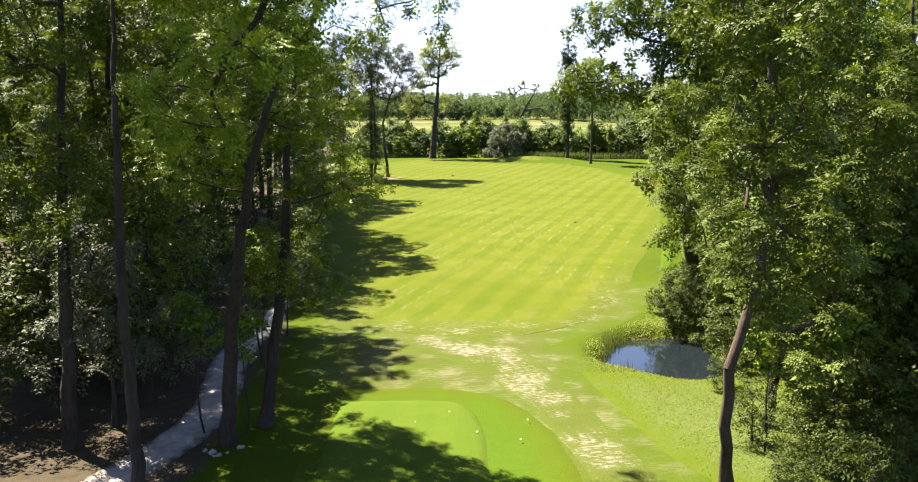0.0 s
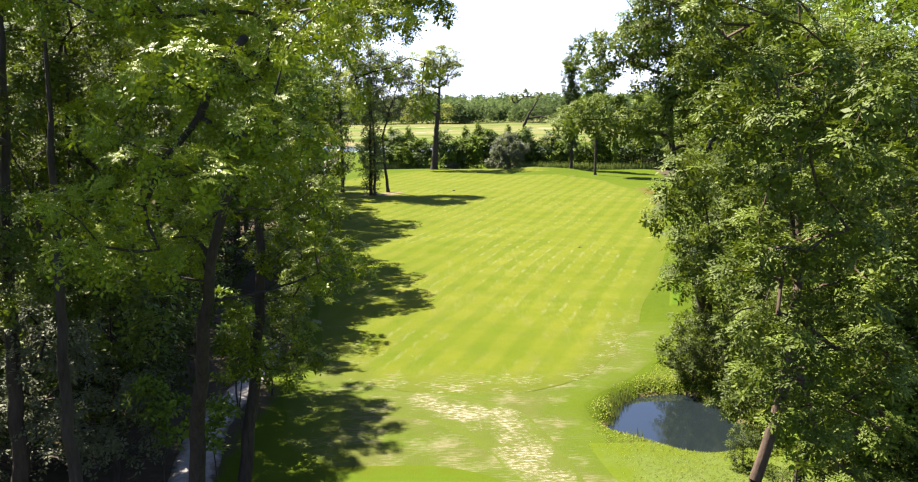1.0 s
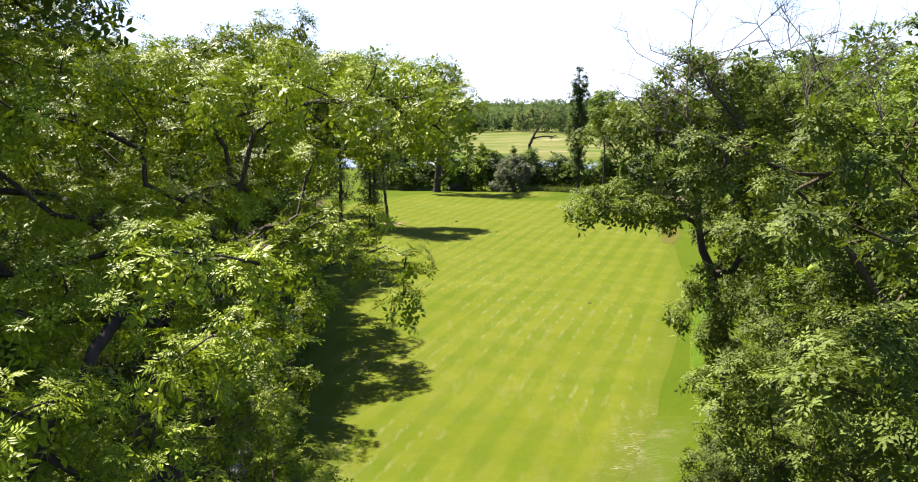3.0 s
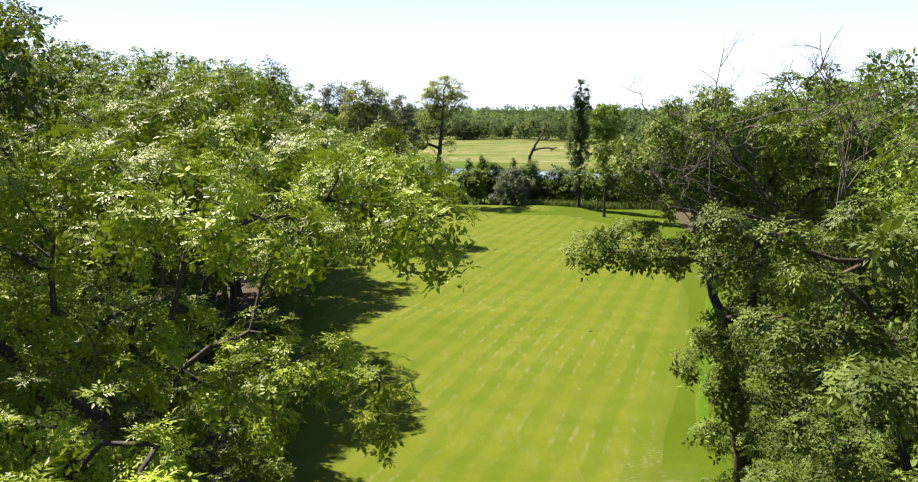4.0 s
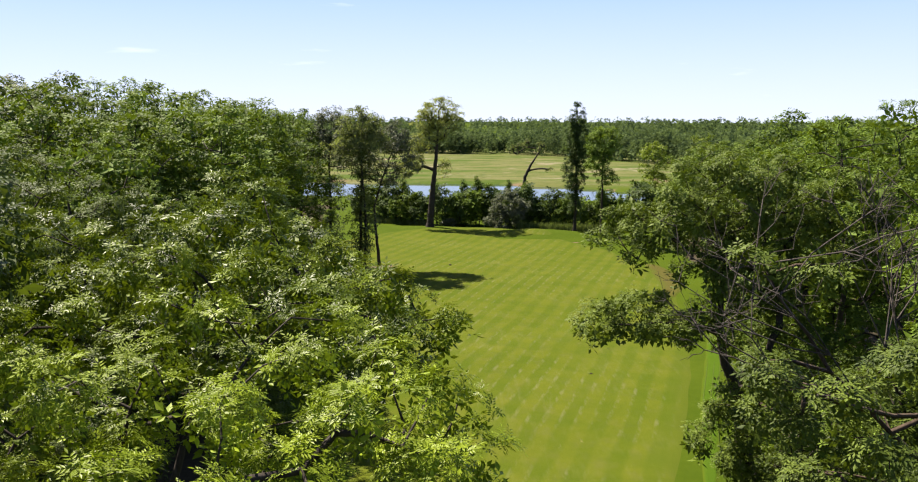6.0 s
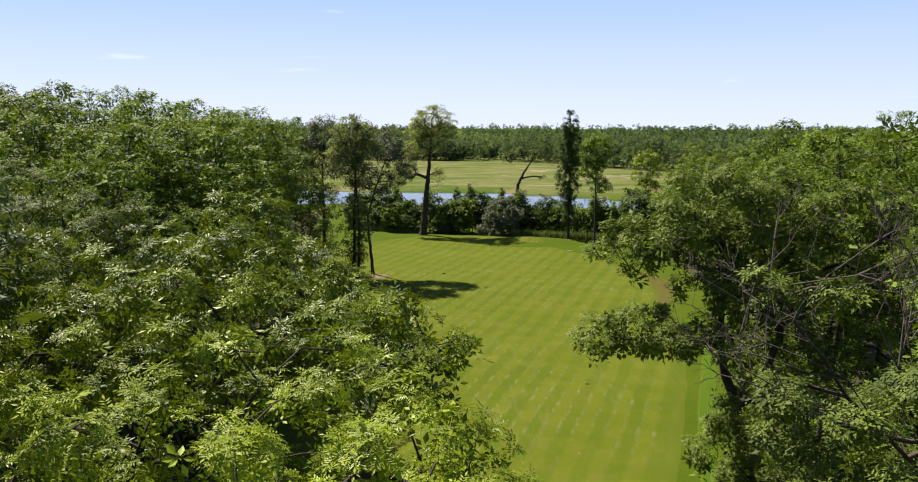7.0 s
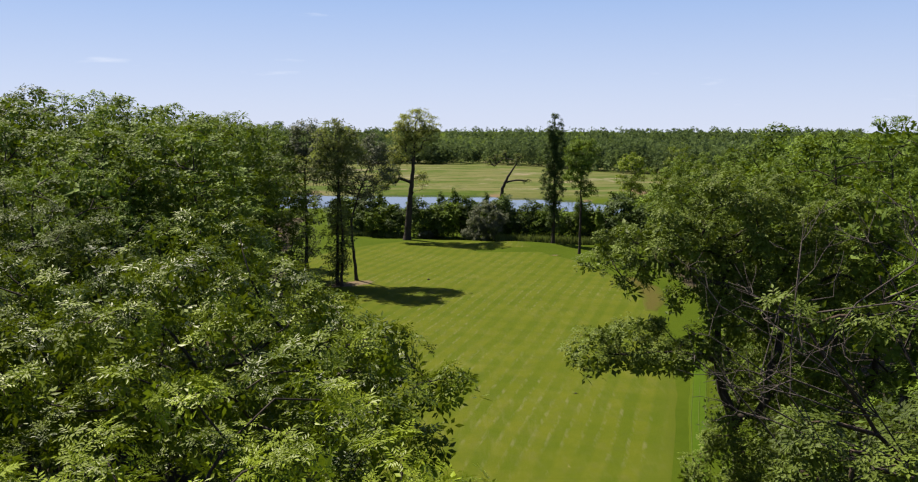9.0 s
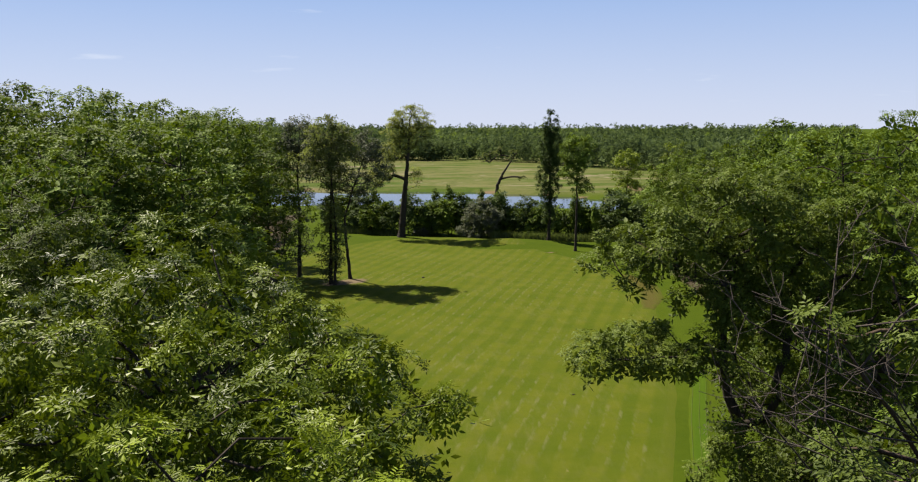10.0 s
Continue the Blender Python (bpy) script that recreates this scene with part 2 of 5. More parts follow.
def worn_material():
    k = Mat("worn_straw_track")
    base = grass_colour(k, (0.048, 0.067, 0.009), (0.070, 0.083, 0.018))
    v = k.n.new("ShaderNodeUVMap")
    mp = k.n.new("ShaderNodeMapping")
    mp.inputs["Scale"].default_value = (15.0, 0.38, 1.0)
    k.l.new(v.outputs[0], mp.inputs[0])
    streak = k.noise(1.6, 6, 0.75, mp.outputs[0])
    flecks = k.noise(4.0, 7, 0.85, k.coords((1.0, 2.2, 1)))
    patch = k.noise(0.32, 3, 0.6)
    f = k.math("ADD", k.math("MULTIPLY", streak, 0.45), k.math("ADD", k.math("MULTIPLY", flecks, 0.60), k.math("MULTIPLY", patch, 0.95)))
    f = k.math("SUBTRACT", f, k.math("MULTIPLY", k.math("POWER", k.attr("edge"), 2.0), 0.14))
    straw = k.mix(k.noise(9, 4), (0.165, 0.146, 0.106), (0.28, 0.256, 0.205))
    base = k.mix(k.math("MULTIPLY", k.fac(f, 0.94, 1.12), 0.4), base, (0.092, 0.088, 0.034))
    fleck = k.math("MULTIPLY", k.fac(k.noise(5.0, 4, 0.7, k.coords((0.6, 2.4, 1), 12)), 0.49, 0.58), k.fac(f, 0.95, 1.10))
    base = k.mix(k.math("MULTIPLY", fleck, 0.95), base, straw)
    f = k.fac(k.math("ADD", k.attr("edge"), k.math("MULTIPLY", k.math("SUBTRACT", k.noise(0.9, 5, 0.7), 0.5), 1.6)), 0.45, 1.0)
    base = k.mix(k.math("MULTIPLY", f, 0.9), base, (0.060, 0.082, 0.011))
    return k.done(base, 0.95, 0.02)


def worn_grass_material():
    k = Mat("worn_grass")
    base = grass_colour(k, (0.042, 0.066, 0.006), (0.062, 0.084, 0.012))
    green = k.fac(k.math("ADD", k.attr("edge"), k.math("MULTIPLY", k.math("SUBTRACT", k.noise(0.7, 4), 0.5), 1.0)), 0.4, 0.9)
    tired = k.fac(k.math("ADD", k.math("MULTIPLY", k.noise(0.28, 3), 0.7), k.math("MULTIPLY", k.noise(2.2, 5, 0.75), 0.4)), 0.48, 0.68)
    base = k.mix(k.math("MULTIPLY", tired, 0.6), base, (0.070, 0.070, 0.023))
    base = k.mix(green, base, (0.050, 0.0735, 0.0058))
    f = k.math("ADD", k.math("MULTIPLY", k.noise(0.5, 3), 0.5), k.math("MULTIPLY", k.noise(5.0, 6, 0.8, k.coords((0.35, 1.7, 1), 8)), 0.55))
    return k.done(k.mix(k.math("MULTIPLY", k.math("MULTIPLY", k.fac(f, 0.53, 0.66), k.fac(k.attr("edge"), 0.45, 0.95, 1.0, 0.0)), 0.6), base, (0.171, 0.15, 0.097)), 0.95, 0.02)


def tee_material():
    k = Mat("close_mown_tee")
    base = grass_colour(k, (0.052, 0.086, 0.008), (0.070, 0.104, 0.012))
    w = k.n.new("ShaderNodeTexWave")
    w.bands_direction = "X"
    w.inputs["Scale"].default_value, w.inputs["Distortion"].default_value, w.inputs["Detail Scale"].default_value = 0.314 / 1.7, 0.5, 0.4
    k.l.new(k.coords((1, 1, 1), 3), w.inputs["Vector"])
    base = k.mix(k.math("MULTIPLY", k.fac(w.outputs["Fac"], 0.4, 0.6), 0.16), base, (0.047, 0.0806, 0.00756))
    return k.done(base, 0.95, 0.02)


def collar_material():
    k = Mat("collar_grass")
    base = grass_colour(k, (0.039, 0.074, 0.005), (0.055, 0.093, 0.007))
    dry = k.fac(k.math("ADD", k.attr("edge"), k.math("MULTIPLY", k.math("SUBTRACT", k.noise(0.8, 4), 0.5), 0.7)), 0.5, 0.95)
    return k.done(k.mix(dry, base, (0.0529, 0.0717, 0.00529)), 0.95, 0.02)


def gravel_material():
    k = Mat("pale_gravel")
    n, grit = k.noise(3.0, 5, 0.7), k.noise(24, 4, 0.7)
    k.bump(k.math("ADD", n, grit), 0.03)
    base = k.mix(k.fac(k.math("ADD", k.math("MULTIPLY", n, 0.6), k.math("MULTIPLY", k.noise(0.8, 3), 0.5)), 0.35, 0.7), (0.185, 0.166, 0.144), (0.361, 0.344, 0.318))
    base = k.mix(k.math("MULTIPLY", k.fac(grit, 0.55, 0.7), 0.5), base, (0.084, 0.0689, 0.0504))
    worn = k.fac(k.math("ADD", k.attr("edge"), k.math("MULTIPLY", k.math("SUBTRACT", k.noise(1.6, 5, 0.7), 0.5), 1.2)), 0.55, 0.95)
    return k.done(k.mix(worn, base, (0.063, 0.0538, 0.0336)), 0.95, 0.02)


def sand_material():
    k = Mat("bare_sand")
    f = k.math("ADD", k.attr("edge"), k.math("MULTIPLY", k.math("SUBTRACT", k.noise(1.4, 5, 0.7), 0.5), 1.3))
    base = k.mix(k.noise(3, 5, 0.7), (0.1, 0.0735, 0.0441), (0.176, 0.138, 0.0911))
    return k.done(k.mix(k.fac(f, 0.45, 0.8), base, (0.0529, 0.0706, 0.00588)), 0.95, 0.02)


def weedy_material():
    k = Mat("pale_weedy_grass")
    base = grass_colour(k, (0.050, 0.077, 0.012), (0.078, 0.104, 0.025))
    tips = k.fac(k.noise(5, 5, 0.8), 0.48, 0.66)
    base = k.mix(k.math("MULTIPLY", tips, 0.6), base, (0.109, 0.119, 0.0554))
    f = k.fac(k.math("ADD", k.attr("edge"), k.math("MULTIPLY", k.math("SUBTRACT", k.noise(1.1, 4), 0.5), 1.3)), 0.3, 0.95)
    return k.done(k.mix(f, base, (0.058, 0.081, 0.006)), 0.95, 0.02)


def dry_grass_material():
    k = Mat("dry_brown_grass")
    base = grass_colour(k, (0.0504, 0.0672, 0.00756), (0.0672, 0.0773, 0.0118))
    f = k.math("ADD", k.attr("edge"), k.math("MULTIPLY", k.math("SUBTRACT", k.noise(0.6, 5, 0.7), 0.5), 1.6))
    soil = k.mix(k.noise(2.5, 5, 0.7), (0.056, 0.056, 0.011), (0.078, 0.066, 0.019))
    return k.done(k.mix(k.fac(f, 0.25, 0.95), soil, base), 0.95, 0.02)


def water_material(name, colour, wave):
    k = Mat(name)
    k.bump(k.noise(wave, 3, 0.6, k.coords((1, 0.6, 1))), 0.01, 0.25)
    return k.done(k.mix(k.noise(0.25, 3), colour, tuple(c * 1.6 for c in colour)), 0.06, 0.5)


FAIRWAY, ROUGH, WORN, WORN_GRASS = fairway_material(), rough_material(), worn_material(), worn_grass_material()
SAND, DRY, WEEDY = sand_material(), dry_grass_material(), weedy_material()
TEE, COLLAR, GRAVEL = tee_material(), collar_material(), gravel_material()
POND_WATER = water_material("pond_water", (0.006, 0.009, 0.010), 2.0)
LAKE_WATER = water_material("lake_water", (0.0118, 0.0206, 0.0265), 0.8)
BLADE = leaf_material("grass_blade", (0.13, 0.165, 0.034), (0.22, 0.25, 0.076), (0.28, 0.33, 0.06), 0.9, 0.5, 0.02)
REED = leaf_material("reed_blade", (0.078, 0.108, 0.027), (0.18, 0.205, 0.066), (0.15, 0.195, 0.038), 0.7, 0.3, 0.15)


# ---- mesh helpers ----
def mesh_of(name, verts, faces, material, smooth=False):
    """A mesh from arrays: verts (n, 3), faces (m, k) with the same number of corners each."""
    verts, faces = np.asarray(verts, np.float32), np.asarray(faces, np.int32)
    me = bpy.data.meshes.new(name)
    k = faces.shape[1]
    me.vertices.add(len(verts)), me.loops.add(faces.size), me.polygons.add(len(faces))
    me.vertices.foreach_set("co", verts.ravel())
    me.loops.foreach_set("vertex_index", faces.ravel())
    me.polygons.foreach_set("loop_start", np.arange(0, faces.size, k, dtype=np.int32))
    me.polygons.foreach_set("use_smooth", np.full(len(faces), smooth))
    me.update(calc_edges=True)
    me.materials.append(material)
    return me


def attribute(me, name, values):
    me.attributes.new(name, "FLOAT", "POINT").data.foreach_set("value", np.asarray(values, np.float32))


def smoothstep(a, b, x):
    q = np.clip((x - a) / (b - a), 0, 1)
    return q * q * (3 - 2 * q)


def wobble(x, y, s, seed=0.0):
    """A cheap smooth noise, -1 to 1, for arrays."""
    return (np.sin(x / s + 1.7 * np.sin(y / s * 0.83 + seed) + seed) + np.sin(y / s * 1.13 + 1.3 * np.sin(x / s * 0.71 + 2 * seed) + 1.9)) / 2


POND = (9.5, 48.9, 2.8, 3.7)


def pond_r(x, y):
    a = np.arctan2(y - POND[1], x - POND[0])
    return np.hypot((x - POND[0]) / POND[2], (y - POND[1]) / POND[3]) * (1 + 0.07 * np.sin(3 * a + 1) + 0.05 * np.sin(5 * a))


def lake_far(x):
    return np.interp(x, (-200, -60, -24, 3, 35, 50, 60, 72), (352, 345, 338, 340, 322, 308, 285, 262))


def lake_near(x):
    return np.interp(x, (-200, -60, -30, 0, 30, 60, 72), (292, 284, 280, 278, 272, 262, 258))


def height(x, y):
    x, y = np.asarray(x, float), np.asarray(y, float)
    z = 0.12 * wobble(x, y, 9.0) * smoothstep(20, 60, y) + 0.05 * wobble(x, y, 3.1, 1.0)
    z = z - 1.5 * (1 - smoothstep(0.75, 1.35, pond_r(x, y)))
    # low mound and its lip at the end of the fairway
    z = z + 0.9 * np.exp(-(((x - 13) / 9) ** 2) - ((y - 190) / 4.5) ** 2) * smoothstep(0, 6, x)
    # ditch behind the fairway, lake bed
    z = z - 1.1 * smoothstep(200, 206, y + 0.25 * x) * (1 - smoothstep(212, 222, y))
    inside = smoothstep(-6, 3, y - lake_near(x)) * smoothstep(-6, 3, lake_far(x) - y) * smoothstep(-3, 3, 72 - x)
    z = z - 2.6 * inside
    # far meadow and hills
    z = z + smoothstep(345, 480, y) * (0.2 + 0.6 * wobble(x, y, 30)) + 14 * smoothstep(650, 1300, y) + 6 * smoothstep(700, 1200, y) * wobble(x, y, 190)
    return z


def left_edge(y):
    return np.interp(y, (0, 30, 45, 60, 70, 85, 110, 130, 165, 210, 230), (-8, -9, -9.5, -10.5, -12, -14, -17, -20, -26, -32, -34))


def right_edge(y):
    return np.interp(y, (0, 30, 45, 60, 75, 95, 130, 165, 200), (7.5, 7.5, 10, 13, 17.5, 22.5, 29, 31, 34))


# ---- ground ----
def axis(lo, hi, near_lo, near_hi, step, grow):
    out = list(np.arange(near_lo, near_hi, step))
    s, v = step, near_hi
    while v < hi:
        out.append(v)
        s *= grow
        v += s
    out.append(hi)
    s, v, low = step, near_lo, []
    while v > lo:
        s *= grow
        v -= s
        low.append(v)
    return np.array(low[::-1] + out)


def build_ground():
    xs, ys = axis(-3500, 3500, -24, 32, 0.7, 1.14), axis(-400, 4500, 24, 90, 0.7, 1.045)
    X, Y = np.meshgrid(xs, ys)
    V = np.stack([X, Y, height(X, Y)], -1).reshape(-1, 3)
    nx, ny = len(xs), len(ys)
    i = (np.arange(ny - 1)[:, None] * nx + np.arange(nx - 1)[None]).ravel()
    me = mesh_of("ground", V, np.stack([i, i + 1, i + nx + 1, i + nx], 1), ROUGH, True)
    x, y = V[:, 0], V[:, 1]
    left = smoothstep(-0.5, 2.5, left_edge(y) - x + 0.9 * wobble(x, y, 2.3)) * smoothstep(-70, -48, x)
    right = smoothstep(3, 7, x - right_edge(y)) * smoothstep(52, 70, y) * (1 - smoothstep(60, 80, x))
    # last term darkens the near right ground with litter in place of tree shade
    attribute(me, "wood", np.maximum(np.maximum(left, right), 0.62 * smoothstep(11, 15, x) * smoothstep(24, 30, y) * (y < 60)) * (y < 245))
    attribute(me, "meadow", smoothstep(300, 345, y) * (1 - smoothstep(640, 800, y)))
    r = pond_r(x, y)
    lake = np.maximum(np.exp(-((y - lake_far(x) - 1) / 3.5) ** 2), np.exp(-((x - 73) / 4) ** 2)) * (y > 250) * (y < 360)
    attribute(me, "bank", np.maximum(np.exp(-((r - 1.06) / 0.10) ** 2) * 0.9 * (y > 47.5), lake))
    tagged(new("ground", me), "rough grass ground with leaf litter and dry meadow", "ground", kind="structure")


def strip(name, rows, material, dz, label, category, cols=10, step=1.0, jitter=0.0, flat=None, crown=0.0):
    """A sheet draped over the ground; rows of (y, left x, right x)."""
    rows = np.array(rows, float)
    ys = np.arange(rows[0, 0], rows[-1, 0] + step * 0.5, step)
    a, b = np.interp(ys, rows[:, 0], rows[:, 1]), np.interp(ys, rows[:, 0], rows[:, 2])
    a, b = a + jitter * wobble(ys, ys * 0.7, 1.9, 3.0), b + jitter * wobble(ys, ys * 0.6, 2.3, 5.0)
    u = np.linspace(0, 1, cols)
    X = a[:, None] + (b - a)[:, None] * u
    Y = np.repeat(ys[:, None], cols, 1)
    rim = np.maximum(np.abs(2 * u - 1)[None, :].repeat(len(ys), 0), 0)
    Z = (height(X, Y) if flat is None else np.full(X.shape, flat)) + dz + crown * (1 - rim ** 6)
    border = np.zeros(X.shape, bool)
    border[0], border[-1], border[:, 0], border[:, -1] = True, True, True, True
    Z = np.where(border, Z - dz - 0.05, Z)
    V = np.stack([X, Y, Z], -1).reshape(-1, 3)
    i = (np.arange(len(ys) - 1)[:, None] * cols + np.arange(cols - 1)[None]).ravel()
    me = mesh_of(name, V, np.stack([i, i + 1, i + cols + 1, i + cols], 1), material, True)
    along = np.minimum(ys - ys[0], ys[-1] - ys)[:, None] * 0.6
    side = np.minimum(X - a[:, None], b[:, None] - X)
    attribute(me, "edge", 1 - np.clip(np.minimum(side, along) / 4.0, 0, 1).ravel())
    return tagged(new(name, me), label, category, kind="structure")


def ribbon(name, points, widths, material, dz, label, category, cols=9, step=0.6):
    """A sheet along a bent line, with u across and v along it in metres."""
    p = np.array(points, float)
    d = np.r_[0, np.cumsum(np.hypot(*np.diff(p, axis=0).T))]
    s = np.arange(0, d[-1], step)
    k = np.ones(7) / 7
    pad = lambda q: np.convolve(np.pad(q, 3, mode="edge"), k, mode="valid")
    cx, cy, w = pad(np.interp(s, d, p[:, 0])), pad(np.interp(s, d, p[:, 1])), pad(np.interp(s, d, widths))
    tx, ty = np.gradient(cx), np.gradient(cy)
    ln = np.hypot(tx, ty)
    nx, ny = ty / ln, -tx / ln
    u = np.linspace(-1, 1, cols)
    w = w[:, None] * (1 + 0.08 * wobble(s, s, 0.9)[:, None])
    X, Y = cx[:, None] + nx[:, None] * u * w / 2, cy[:, None] + ny[:, None] * u * w / 2
    Z = height(X, Y) + dz
    Z[:, 0] -= dz + 0.04
    Z[:, -1] -= dz + 0.04
    Z[0] -= 0.1
    Z[-1] -= 0.1
    V = np.stack([X, Y, Z], -1).reshape(-1, 3)
    i = (np.arange(len(s) - 1)[:, None] * cols + np.arange(cols - 1)[None]).ravel()
    me = mesh_of(name, V, np.stack([i, i + 1, i + cols + 1, i + cols], 1), material, True)
    attribute(me, "edge", np.maximum(np.abs(u)[None].repeat(len(s), 0), (1 - np.clip(np.minimum(s, s[-1] - s) / 3, 0, 1))[:, None]).ravel())
    uv = me.uv_layers.new(name="UVMap")
    ids = np.empty(len(me.loops), np.int32)
    me.loops.foreach_get("vertex_index", ids)
    U, S = (u[None] * w / 2 / 4).ravel(), np.repeat(s, cols)
    uv.data.foreach_set("uv", np.stack([U[ids], S[ids]], 1).astype(np.float32).ravel())
    return tagged(new(name, me), label, category, kind="structure")


build_ground()
strip("fairway", [(50.8, -0.8, 0.4), (51.4, -2.6, 2.2), (52.4, -5, 4.2), (54, -7.2, 6.0), (56, -8.4, 7.4), (58.5, -9.2, 8.6), (64, -10.2, 10.6), (72, -12, 13), (85, -14, 17), (95, -15.5, 20), (110, -17, 23.5), (130, -20, 27.0), (150, -25, 28), (168, -27, 25), (180, -24, 19), (192, -16, 14), (198, -10, 8), (201, -5, 2)],
      FAIRWAY, 0.04, "striped bright green mown golf fairway", "fairway", cols=40, step=1.0, jitter=0.15)
strip("tee_collar", [(24, -6.6, 3.9), (34, -6.7, 3.5), (37.6, -6.8, 3.0), (40, -6.8, 2.1), (41.2, -6.8, 1.4), (42.2, -6.7, 0.2), (42.8, -6.4, -1.6), (43.0, -5.5, -3)],
      COLLAR, 0.05, "lush green mown collar round a golf tee", "grass", cols=24, step=0.4)
strip("tee", [(24, -5.6, 0.4), (34, -5.9, 0.3), (37.6, -6.0, 0.25), (39.5, -6.05, -0.05), (40.6, -6.05, -0.5), (41.2, -6.0, -1.6), (41.4, -5.7, -2.6)],
      TEE, 0.07, "smooth closely mown green golf tee with faint stripes", "tee", cols=24, step=0.4, crown=0.14)
strip("worn_grass", [(22, 1.5, 8.6), (34, 1.5, 7.6), (38, 0.5, 7.2), (41, -1.0, 6.6), (42.5, -7.0, 6.2), (46, -9.2, 5.8), (50, -9.8, 5.6), (53, -10.0, 7.8), (57, -10.0, 10.4), (61, -9.6, 12.2), (66, 6, 13)], WORN_GRASS, 0.018, "thin pale worn grass between tee and fairway", "grass", cols=28, step=0.5, jitter=0.3)
ribbon("worn_track", [(5.6, 24), (5.2, 30), (4.6, 34), (3.8, 38), (2.8, 42), (1.6, 45.5), (0.2, 48.5), (-3, 50.2), (-7, 50.0)], [2.6, 2.8, 3.0, 2.8, 2.9, 4.2, 5.2, 4.6, 3.5], WORN, 0.025,
       "worn track with pale straw on thin grass", "track")
ribbon("gravel_path", [(-15.6, 25), (-13.7, 30), (-12.3, 34.0), (-11.2, 37.6), (-11.1, 41), (-11.9, 45), (-12.4, 48), (-12.0, 52), (-11.8, 56), (-12.6, 62)], [2.5, 2.4, 2.3, 2.2, 2.0, 2.0, 2.0, 1.8, 1.6, 1.2], GRAVEL, 0.05,
       "pale gravel path through the woodland edge", "path")
strip("weedy_bank", [(27, 7.6, 15), (33, 7.2, 15), (37, 6.0, 15), (40, 5.2, 15), (43, 4.6, 14), (45.2, 4.3, 13)], WEEDY, 0.03, "pale weedy grass bank before the pond", "grass", cols=24, step=0.4, jitter=0.3)
ribbon("mown_edge", [(14.0, 69), (17.3, 81), (20.2, 91), (23.2, 101), (25.6, 111)], [0.8, 1.7, 1.9, 1.8, 0.8], COLLAR, 0.07, "dark green mown strip along the fairway edge", "grass", cols=7)
for off in (-0.55, 0.05, 0.6):
    ribbon("wheel_mark", [(16.2 + off, 77), (19.2 + off, 88), (22.9 + off, 100)], [0.05, 0.10, 0.05], WEEDY, 0.09, "faint pale wheel mark in the mown strip", "track", cols=5)
ribbon("dry_patch", [(25.0, 128), (27.6, 137), (28.8, 146), (28.0, 156)], [1.5, 4.0, 4.4, 1.5], DRY, 0.07, "dry brown bare patch at the fairway edge", "earth", cols=9)


ribbon("sand_patch", [(-18.2, 146.0), (-15.4, 147.6), (-12.6, 149.6), (-10.2, 150.6)], [2.2, 5.0, 5.2, 1.8], SAND, 0.06, "bare sandy patch at the foot of the trees", "sand", cols=7, step=0.5)
ribbon("sand_patch", [(18.0, 177.4), (19.6, 177.8), (21.2, 178.0)], [0.6, 1.6, 0.6], SAND, 0.10, "bare sandy scrape on the mound", "sand", cols=5, step=0.3)
ribbon("sand_patch", [(10.15, 94.5), (10.6, 94.6), (11.05, 94.7)], [0.35, 0.8, 0.35], SAND, 0.06, "small bare divot in the fairway", "sand", cols=5, step=0.15)


def water_sheet(name, outline, z, material, label):
    bm = bmesh.new()
    bm.faces.new([bm.verts.new((x, y, z)) for x, y in outline])
    me = bpy.data.meshes.new(name)
    bm.to_mesh(me), bm.free()
    me.materials.append(material)
    tagged(new(name, me), label, "water", kind="structure")


ring = [(POND[0] + 1.3 * POND[2] * math.cos(q), POND[1] + 1.3 * POND[3] * math.sin(q)) for q in np.linspace(0, 2 * math.pi, 40, endpoint=False)]
water_sheet("pond", ring, -0.62, POND_WATER, "still pond reflecting the blue sky")
near_x, far_x = np.linspace(-260, 78, 30), np.linspace(78, -260, 30)
water_sheet("lake", [(x, lake_near(x) - 4) for x in near_x] + [(x, lake_far(x) + 4) for x in far_x], -1.1, LAKE_WATER, "calm blue lake behind the hedge")


# ---- trees ----
def turns(rng, n, up=0.6, way=None):
    """n random turns whose z axis leans mostly upwards, or out along `way`."""
    z = rng.normal(size=(n, 3))
    z /= np.linalg.norm(z, axis=1, keepdims=True)
    if way is not None:
        z = 0.55 * z + 0.65 * way
    z[:, 2] += up
    z /= np.linalg.norm(z, axis=1, keepdims=True)
    x = np.cross(z, rng.normal(size=(n, 3)))
    x /= np.linalg.norm(x, axis=1, keepdims=True)
    return np.stack([x, np.cross(z, x), z], 2)


def rosette(leaves=8, heart=3, blade=0.19, width=0.042):
    """A shoot tip: narrow leaflets that fan out round a bud like a star, with a few upright ones in its heart."""
    quads = []
    for i in range(leaves + heart):
        inside = i >= leaves
        a = 2 * math.pi * (i + 0.3 * (i % 2)) / (heart if inside else leaves)
        rise = (0.9, 1.3, 0.7, 1.1)[i % 4] if inside else (0.35, 0.05, 0.55, -0.15, 0.25, 0.45, -0.05)[i % 7]
        way = np.array((math.cos(a), math.sin(a), rise))
        quads.append((way * (0.01 if inside else 0.03), way, (0.7 if inside else 1.0) * (0.85, 1.15, 0.95, 1.1)[i % 4]))
    return blades(quads, blade, width)


